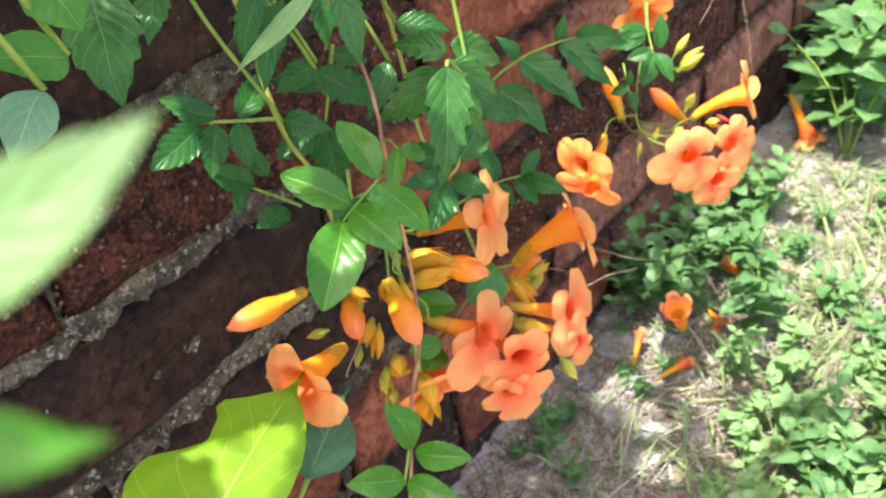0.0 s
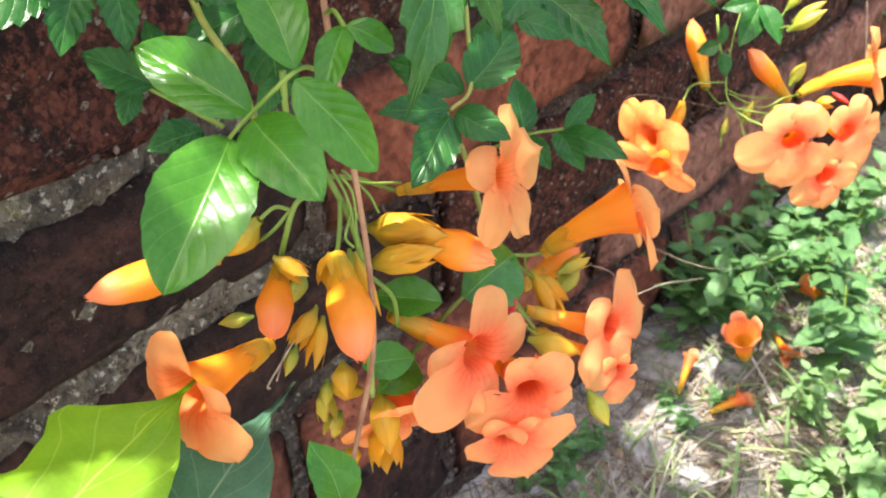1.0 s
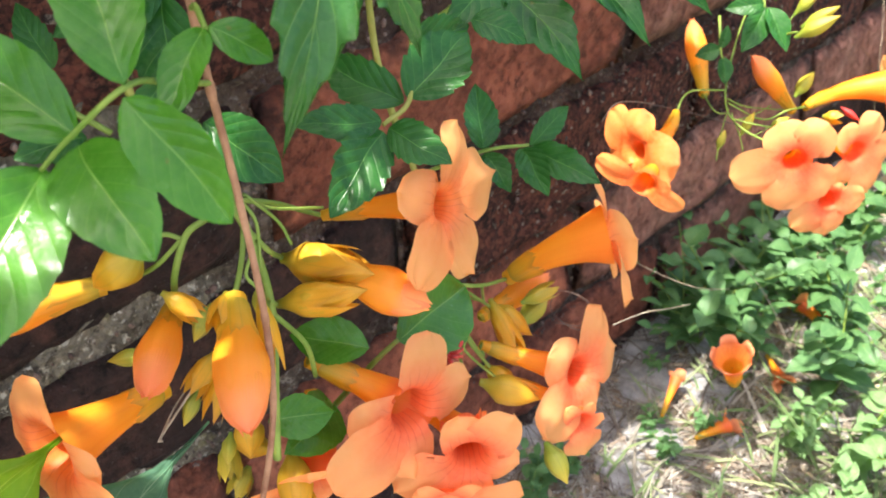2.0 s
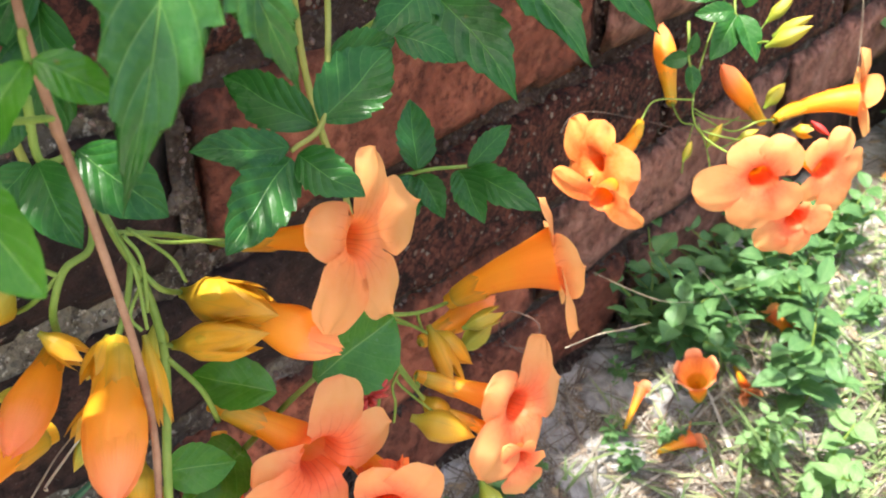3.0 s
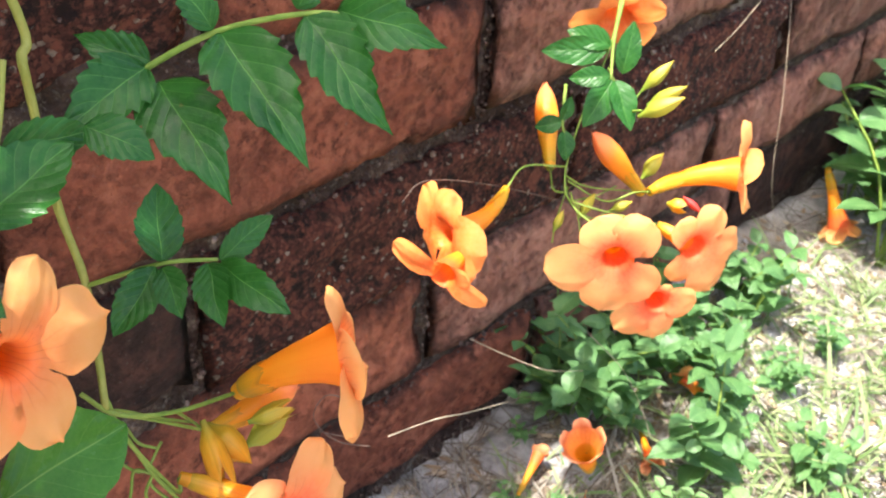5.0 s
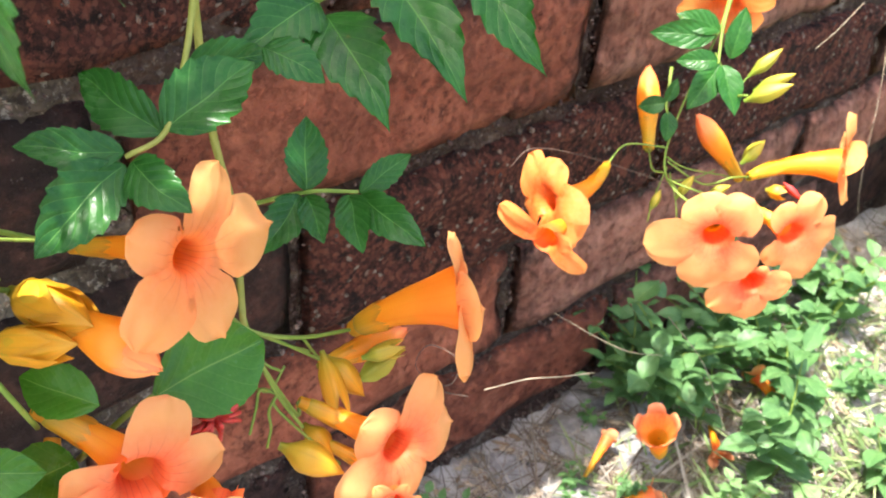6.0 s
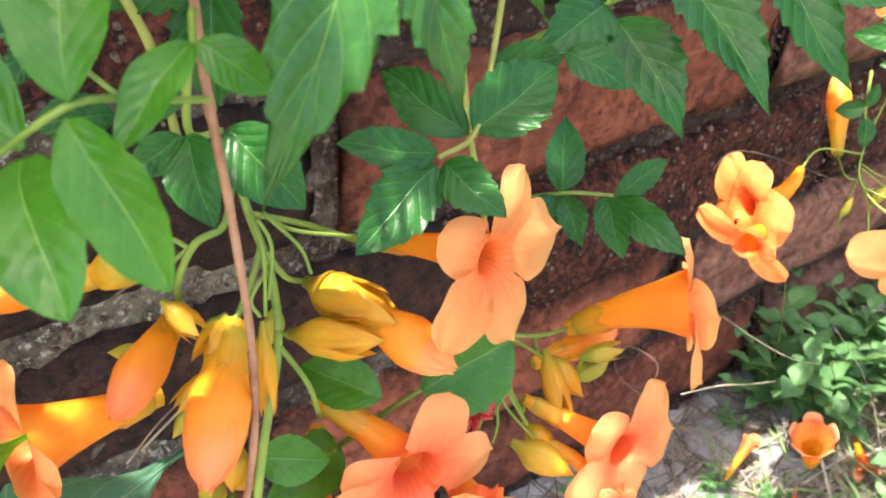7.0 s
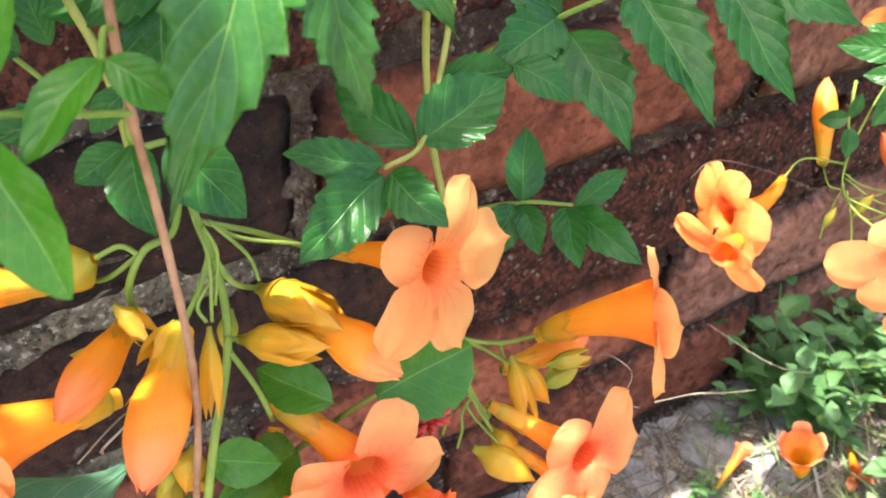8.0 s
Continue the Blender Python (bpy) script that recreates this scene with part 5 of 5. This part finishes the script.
KINDS = [
    weed("green weeds by the wall", "low green weed with small oval leaves", 0.060, 4, 0.024, WEED_LEAF, 101),
    weed("green weeds by the wall", "low green weed with small oval leaves", 0.085, 5, 0.028, WEED_LEAF, 102),
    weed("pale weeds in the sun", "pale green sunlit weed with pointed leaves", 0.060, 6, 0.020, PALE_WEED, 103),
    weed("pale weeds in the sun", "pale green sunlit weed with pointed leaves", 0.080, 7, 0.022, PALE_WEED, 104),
    weed("slim-leaved weeds", "green weed with long slim leaves", 0.085, 4, 0.032, WEED_LEAF, 105),
    weed("trailing weeds at the wall", "dark green trailing weed with broad pointed leaves", 0.110, 4, 0.032, WEED_LEAF, 106, 0.75),
    weed("trailing weeds at the wall", "dark green trailing weed with broad pointed leaves", 0.075, 3, 0.028, WEED_LEAF, 107, 0.9),
]
rnd = random.Random(7)


def grow(kinds, count, x0, x1, y0, y1, s0=0.7, s1=1.15):
    for _ in range(count):
        x, y = rnd.uniform(x0, x1), rnd.uniform(y0, y1)
        m = Matrix.Translation((x, y, rolling(x, y))) @ Matrix.Rotation(rnd.uniform(0, math.tau), 4, "Z")
        copy_thing(KINDS[rnd.choice(kinds)], m @ Matrix.Diagonal((*[rnd.uniform(s0, s1)] * 3, 1)))


for k, (x, y) in enumerate(((0.03, 0.70), (0.05, 0.66), (0.20, 0.55), (0.17, 0.60), (0.13, 0.66), (0.03, 0.66), (0.05, 0.72))):
    KINDS[k].location = (x, y, rolling(x, y))
grow((5, 6), 7, 0.012, 0.05, 0.62, 0.74, 0.55, 0.9)
grow((0, 1), 11, 0.015, 0.11, 0.64, 0.84)
grow((0,), 6, 0.015, 0.09, 0.40, 0.54, 0.3, 0.55)
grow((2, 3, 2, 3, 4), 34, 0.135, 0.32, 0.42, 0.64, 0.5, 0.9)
grow((0, 4), 8, 0.10, 0.28, 0.66, 0.90, 0.5, 0.85)
grow((1, 3), 10, 0.01, 0.10, 1.0, 1.5, 1.0, 1.6)
grow((1, 4), 8, 0.015, 0.12, 0.98, 1.35, 1.7, 2.3)
grow((0, 4), 8, 0.12, 0.5, 0.9, 1.6, 0.5, 0.8)
grow((0, 4, 2), 16, 0.16, 0.42, 0.64, 0.98, 0.45, 0.85)
grow((0,), 3, 0.02, 0.10, 0.52, 0.62, 0.3, 0.5)


# ---- grass, straw, litter and pebbles ----
def strands(name, label, category, material, count, area, long, wide, rise, seed, bare=None):
    rnd = random.Random(seed)
    verts, faces = [], []
    x0, x1, y0, y1 = area
    while count:
        x, y = rnd.uniform(x0, x1), rnd.uniform(y0, y1)
        if bare and rnd.random() < bare(x, y):
            count -= 1
            continue
        count -= 1
        a = rnd.uniform(0, math.tau)
        out = Vector((math.cos(a), math.sin(a), 0))
        side = Vector((-out.y, out.x, rnd.uniform(-0.3, 0.3))) * wide * rnd.uniform(0.5, 1.3)
        size = long * rnd.uniform(0.4, 1.2)
        up = rise * rnd.uniform(0.2, 1.0)
        p = Vector((x, y, rolling(x, y) + 0.001))
        i = len(verts)
        for s, w in ((0, 0.7), (0.35, 1), (0.7, 0.7), (1, 0.05)):
            q = p + out * size * s * (1 - 0.4 * up) + Vector((0, 0, size * (up * s - 0.45 * up * s * s)))
            q.z = max(q.z, rolling(q.x, q.y) + 0.0015)
            verts += [q - side * w, q + side * w]
        faces += [(i + k, i + k + 1, i + k + 3, i + k + 2) for k in (0, 2, 4)]
    mesh = bpy.data.meshes.new(name)
    mesh.from_pydata(verts, [], faces)
    mesh.materials.append(material)
    tagged(new(name, mesh), label, category, kind="stuff")


def near_wall(x, y):
    return 1 - smooth(0.02, 0.16, x + 0.12 * (y - 0.75))


strands("grass", "green grass blades over the sunlit soil", "grass", GRASS, 8500, (0.03, 1.2, 0.55, 2.6), 0.06, 0.0012, 0.9, 1, near_wall)
strands("straw", "dry pale straw lying on the soil", "straw", STRAW, 12000, (0.01, 0.9, 0.35, 2.2), 0.06, 0.0006, 0.22, 2, lambda x, y: 0.6 * near_wall(x, y))
strands("leaf_litter", "dry brown leaf scraps on the soil", "litter", LITTER, 3600, (0.005, 0.6, 0.3, 1.8), 0.014, 0.0022, 0.3, 3)


strands("grass", "long green grass blades in the sun", "grass", GRASS, 9000, (0.10, 1.1, 0.40, 2.0), 0.08, 0.0013, 1.0, 8,
        lambda x, y: max(smooth(0.45, 1.0, math.hypot((x - 0.42) / 0.62, (y - 1.0) / 0.9)), smooth(0.2, 0.12, x)))
strands("straw", "dry pale straw and thin twigs at the wall's foot", "straw", STRAW, 2600, (0.008, 0.34, 0.36, 1.0), 0.05, 0.0005, 0.35, 4)
strands("straw", "dark thin twigs and rootlets on the soil", "twigs", TWIG, 1500, (0.005, 0.2, 0.36, 0.72), 0.05, 0.0005, 0.2, 9)
strands("straw", "pale dry stalks criss-crossing on the soil", "straw", STRAW, 420, (0.05, 0.26, 0.34, 0.64), 0.085, 0.0009, 0.25, 15)
strands("straw", "dark fallen twigs on the soil", "twigs", TWIG, 160, (0.04, 0.24, 0.34, 0.64), 0.07, 0.0009, 0.25, 16)
strands("leaf_litter", "dark dry leaf scraps at the wall's foot", "litter", LITTER, 2200, (0.004, 0.32, 0.34, 0.95), 0.010, 0.0020, 0.35, 6)
strands("grass", "thin grass among the weeds", "grass", GRASS, 1100, (0.05, 0.34, 0.40, 0.95), 0.045, 0.0011, 0.9, 7)


def pebbles():
    rnd = random.Random(5)
    bm = bmesh.new()
    for _ in range(420):
        x, y = rnd.uniform(0.0, 0.5), rnd.uniform(0.35, 1.4)
        r = rnd.uniform(0.0015, 0.006)
        m = Matrix.Translation((x, y, rolling(x, y) + r * 0.2)) @ Euler([rnd.uniform(0, 6) for _ in range(3)]).to_matrix().to_4x4() @ Matrix.Diagonal((r, r * rnd.uniform(0.6, 1), r * 0.6, 1))
        bmesh.ops.create_icosphere(bm, subdivisions=1, radius=1, matrix=m)
    mesh = bpy.data.meshes.new("pebbles")
    bm.to_mesh(mesh)
    bm.free()
    mesh.materials.append(STONE)
    tagged(new("pebbles", mesh), "small grey pebbles on the soil", "pebbles", kind="stuff")


pebbles()


def lump(x, y, size, seed):
    rnd = random.Random(seed)
    bm = bmesh.new()
    bmesh.ops.create_icosphere(bm, subdivisions=3, radius=1)
    for v in bm.verts:
        v.co *= 1 + 0.5 * noise.noise(v.co * 1.3 + Vector((seed, 0, 0))) + 0.16 * noise.noise(v.co * 5 + Vector((seed, 0, 0)))
    mesh = bpy.data.meshes.new("stone")
    bm.to_mesh(mesh)
    bm.free()
    mesh.transform(Matrix.Diagonal((size, size * rnd.uniform(0.6, 0.9), size * 0.22, 1)))
    mesh.polygons.foreach_set("use_smooth", [True] * len(mesh.polygons))
    mesh.materials.append(RUBBLE)
    ob = tagged(new("stone", mesh), "pale grey lump of fallen mortar on soil", "stone", "lumps of fallen mortar")
    ob.location = (x, y, rolling(x, y) + size * 0.08)
    ob.rotation_euler = (0, 0, rnd.uniform(0, 6))


for k, (x, y, size) in enumerate(((0.03, 0.585, 0.024), (0.075, 0.61, 0.016), (0.065, 0.545, 0.020), (0.105, 0.575, 0.014), (0.025, 0.525, 0.018), (0.10, 0.50, 0.020))):
    lump(x, y, size, 40 + k)
for k in range(22):
    lump(rnd.uniform(0.01, 0.15), rnd.uniform(0.46, 0.66), rnd.choice((0.006, 0.009, 0.013, 0.02)), k)


# ---- the vine's unseen crown over the wall, added to dapple the light ----
def crown():
    rnd = random.Random(12)
    verts, faces, layers = [], [], ([], [])
    # Spots to be lit, with radii: crown leaves are pierced towards the sun.
    holes = ((0.1148, 0.2643, 0.3742, 0.003), (0.1255, 0.2632, 0.3672, 0.004), (0.1264, 0.2977, 0.3624, 0.003), (0.0978, 0.3194, 0.3662, 0.003), (0.0736, 0.1879, 0.3432, 0.004),
             (0.0970, 0.2003, 0.3118, 0.0035), (0.1488, 0.1813, 0.4014, 0.008), (0.1258, 0.1920, 0.4161, 0.005), (0.1141, 0.1501, 0.3406, 0.010), (0.1203, 0.1424, 0.3281, 0.012),
             (0.1600, 0.2340, 0.4330, 0.010), (0.1439, 0.3165, 0.2596, 0.008), (0.1439, 0.3368, 0.2509, 0.007), (0.1298, 0.4924, 0.2505, 0.007), (0.1239, 0.5844, 0.2636, 0.006),
             (0.1425, 0.5048, 0.2496, 0.004), (0.1376, 0.2645, 0.3456, 0.003), (0.1225, 0.3246, 0.2673, 0.003), (0.060, 0.53, 0.0, 0.02), (0.10, 0.52, 0.0, 0.025), (0.03, 0.60, 0.0, 0.015), (0.13, 0.47, 0.0, 0.02))
    # Spots kept clear of whole crown leaves so that sun falls there.
    gaps = ((0.11, 0.15, 0.34, 0.02), (0.15, 0.17, 0.39, 0.025), (0.14, 0.335, 0.262, 0.022), (0.10, 0.20, 0.31, 0.022), (0.12, 0.48, 0.25, 0.02), (0.13, 0.60, 0.27, 0.02))
    thin = random.Random(4)

    def sun_hole(c):
        """Whether a leaf face is cut out; small holes aimed to let sun through."""
        for x, y, z, r in holes:
            q = Vector((x, y, z)) - c
            q -= SUN * q.dot(SUN)
            if q.length < r * (1 + 0.5 * noise.noise(c * 400)):
                return True
        return False

    for k in range(625):
        if k < 400:
            p = Vector((rnd.uniform(-0.12, 0.17), rnd.uniform(-0.30, 0.40), rnd.uniform(0.63, 0.80)))
        elif k < 485:
            p = Vector((rnd.uniform(-0.12, 0.05), rnd.uniform(0.28, 0.58), rnd.uniform(0.60, 0.74)))
        # Two extra tufts, set to keep sun off particular leaves below.
        elif k < 500:
            p = Vector((rnd.uniform(0.08, 0.14), rnd.uniform(0.09, 0.16), rnd.uniform(0.66, 0.70)))
        elif k < 545:
            p = Vector((rnd.uniform(0.06, 0.14), rnd.uniform(0.20, 0.29), rnd.uniform(0.64, 0.72)))
        # Extra low leaves, added to darken the near upper wall.
        else:
            p = Vector((rnd.uniform(-0.06, 0.06), rnd.uniform(-0.25, 0.12), rnd.uniform(0.57, 0.64)))
        if p.x > -0.03 and p.y > 0.29 and rnd.random() < (0.8 if p.x > 0.03 else 0.65):
            continue
        if k < 400 and p.x > 0.05 and rnd.random() < 0.08:
            continue
        if any((p + SUN * ((z - p.z) / SUN.z) - Vector((x, y, z))).length < r for x, y, z, r in gaps):
            continue
        out = Vector((rnd.uniform(-1, 1), rnd.uniform(-1, 1), rnd.uniform(-0.7, 0.3))).normalized()
        mesh = leaflet(p, p + out * rnd.uniform(0.04, 0.07), (rnd.uniform(-0.5, 0.5), rnd.uniform(-0.5, 0.5), 1), 0.5, 0.08, 0.15, 0.0, 5, rnd.random() * 9)
        if p.y > 0.27 and thin.random() < 0.3:
            bpy.data.meshes.remove(mesh)
            continue
        i = len(verts)
        verts += [v.co.copy() for v in mesh.vertices]
        faces += [tuple(i + k for k in f.vertices) for f in mesh.polygons if not sun_hole(f.center)]
        for layer, key in zip(layers, ("along", "across")):
            layer += [d.value for d in mesh.attributes[key].data]
        bpy.data.meshes.remove(mesh)
    mesh = bpy.data.meshes.new("vine_crown")
    mesh.from_pydata(verts, [], faces)
    for layer, key in zip(layers, ("along", "across")):
        mesh.attributes.new(key, "FLOAT", "POINT").data.foreach_set("value", layer)
    mesh.materials.append(VINE_LEAF)
    tagged(new("vine_crown", mesh), "unseen leafy crown of the trumpet vine over the wall top, added to dapple the light", "vine", kind="stuff")


crown()


# ---- bricks ----
def brick_mesh(seed, rough):
    """A worn brick, 1 long, 1 high and 1 deep, with an uneven face and rounded edges."""
    rows = []
    nu, nv = 25, 9
    for i in range(nv):
        row = []
        for j in range(nu):
            u, v = j / (nu - 1) - 0.5, i / (nv - 1) - 0.5
            edge = max(abs(u) * 2, 0) ** 22 + abs(v * 2) ** 14
            n = noise.noise(Vector((u * 5 + seed, v * 3, seed))) * rough + noise.noise(Vector((u * 14 + seed, v * 7, seed + 5))) * rough * 0.6
            shift = noise.noise(Vector((u * 6, v * 6, seed + 9)))
            worn = max(abs(u) * 2 - 0.78, 0) / 0.22 * 0.9 + max(abs(v) * 2 - 0.45, 0) / 0.55
            crumb = noise.noise(Vector((u * 17 + seed, v * 4, seed + 2))) + 0.7 * noise.noise(Vector((u * 41, v * 6, seed + 4)))
            lip = max(abs(v) * 2 - 0.7, 0) / 0.3
            row.append((Vector((n - 0.05 * min(edge, 1.0) - 0.05 * lip * max(crumb, 0), u * (1 - 0.015 * abs(shift)), v * (1 + 0.05 * shift - 0.10 * lip * max(crumb + 0.1, 0)))), min(worn, 1.0), 0))
        rows.append(row)
    rim_low = [(Vector((-1, q[0].y, q[0].z)), 0, 0) for q in rows[0]]
    rim_high = [(Vector((-1, q[0].y, q[0].z)), 0, 0) for q in rows[-1]]
    mesh = sheet("brick", [rim_low] + rows + [rim_high])
    bm = bmesh.new()
    bm.from_mesh(mesh)
    bmesh.ops.holes_fill(bm, edges=[e for e in bm.edges if e.is_boundary])
    bm.to_mesh(mesh)
    bm.free()
    return mesh


def lay_bricks():
    rnd = random.Random(3)
    kinds = {}
    seams = []
    for material, rough in ((RED_BRICK, 0.045), (FAR_LIT_BRICK, 0.04), (DARK_BRICK, 0.045), (ERODED_BRICK, 0.07)):
        kinds[material] = []
        for s in range(4):
            mesh = brick_mesh(s * 3.1 + rough * 50, rough)
            mesh.materials.append(material)
            kinds[material].append(mesh)
    starts = {0: 0.64, 1: 0.526, 2: 0.41, 3: 0.308, 4: 0.148, 5: 0.33}
    for k in range(COURSES):
        z = FIRST + PITCH * k + JOINT
        high = PITCH - JOINT
        y = starts.get(k, 0.3 + 0.12 * (k % 2)) - 0.25 * 7
        while y < 3.4:
            long = 0.250 + rnd.uniform(-0.006, 0.006)
            if k == 1 and abs(y - 0.526) < 0.03:
                long = 0.294
            mid = y + long / 2
            pick = RED_BRICK
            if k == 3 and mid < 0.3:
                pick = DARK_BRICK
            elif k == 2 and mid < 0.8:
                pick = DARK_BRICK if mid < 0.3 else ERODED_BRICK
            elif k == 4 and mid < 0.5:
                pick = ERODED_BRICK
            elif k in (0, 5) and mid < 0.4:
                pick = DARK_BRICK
            elif mid > 0.75 and rnd.random() < 0.18:
                pick = DARK_BRICK
            tall = high if mid < 0.34 else PITCH - (0.004 if pick is ERODED_BRICK else 0.010)
            if pick is RED_BRICK and mid > 0.62:
                pick = FAR_LIT_BRICK
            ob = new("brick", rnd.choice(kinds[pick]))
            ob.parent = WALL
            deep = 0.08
            out = {RED_BRICK: 0.002, FAR_LIT_BRICK: 0.002, DARK_BRICK: 0.0, ERODED_BRICK: 0.001}[pick] + rnd.uniform(-0.001, 0.0015)
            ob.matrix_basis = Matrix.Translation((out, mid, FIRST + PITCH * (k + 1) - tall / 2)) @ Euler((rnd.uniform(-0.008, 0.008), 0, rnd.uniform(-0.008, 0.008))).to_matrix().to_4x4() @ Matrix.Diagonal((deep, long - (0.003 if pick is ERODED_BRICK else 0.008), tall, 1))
            if -0.1 < y < 0.75:
                for _ in range(80):
                    seams.append((0.0005, y + rnd.uniform(0, long), FIRST + PITCH * k + rnd.uniform(0.001, JOINT)))
                for _ in range(30):
                    seams.append((-0.001, y + rnd.uniform(-0.004, 0.004), FIRST + PITCH * k + rnd.uniform(0.0, PITCH)))
                if pick is ERODED_BRICK:
                    for _ in range(45):
                        seams.append((out + 0.001, y + rnd.uniform(0, long), FIRST + PITCH * (k + rnd.uniform(0.2, 1.0))))
            y += long
    grit(seams, rnd)


def grit(seams, rnd):
    """Small stones of the crumbling mortar, along the joints and on the worn bricks."""
    ball = bmesh.new()
    bmesh.ops.create_icosphere(ball, subdivisions=1, radius=1)
    corners = [v.co.copy() for v in ball.verts]
    sides = [tuple(v.index for v in f.verts) for f in ball.faces]
    ball.free()
    verts, faces = [], []
    for spot in seams:
        r = rnd.uniform(0.0004, 0.0010) + 0.0014 * rnd.random() ** 5
        turn = Euler([rnd.uniform(0, 6) for _ in range(3)]).to_matrix()
        i = len(verts)
        verts += [Vector(spot) + turn @ Vector((q.x * r, q.y * r * 0.8, q.z * r * 0.6)) * rnd.uniform(0.8, 1.2) for q in corners]
        faces += [tuple(i + k for k in f) for f in sides]
    mesh = bpy.data.meshes.new("grit")
    mesh.from_pydata(verts, [], faces)
    mesh.polygons.foreach_set("use_smooth", [True] * len(faces))
    mesh.materials.append(GRIT)
    ob = new("grit", mesh)
    ob.parent = WALL
    tagged(ob, "loose grit of the crumbling mortar", kind="stuff")


lay_bricks()
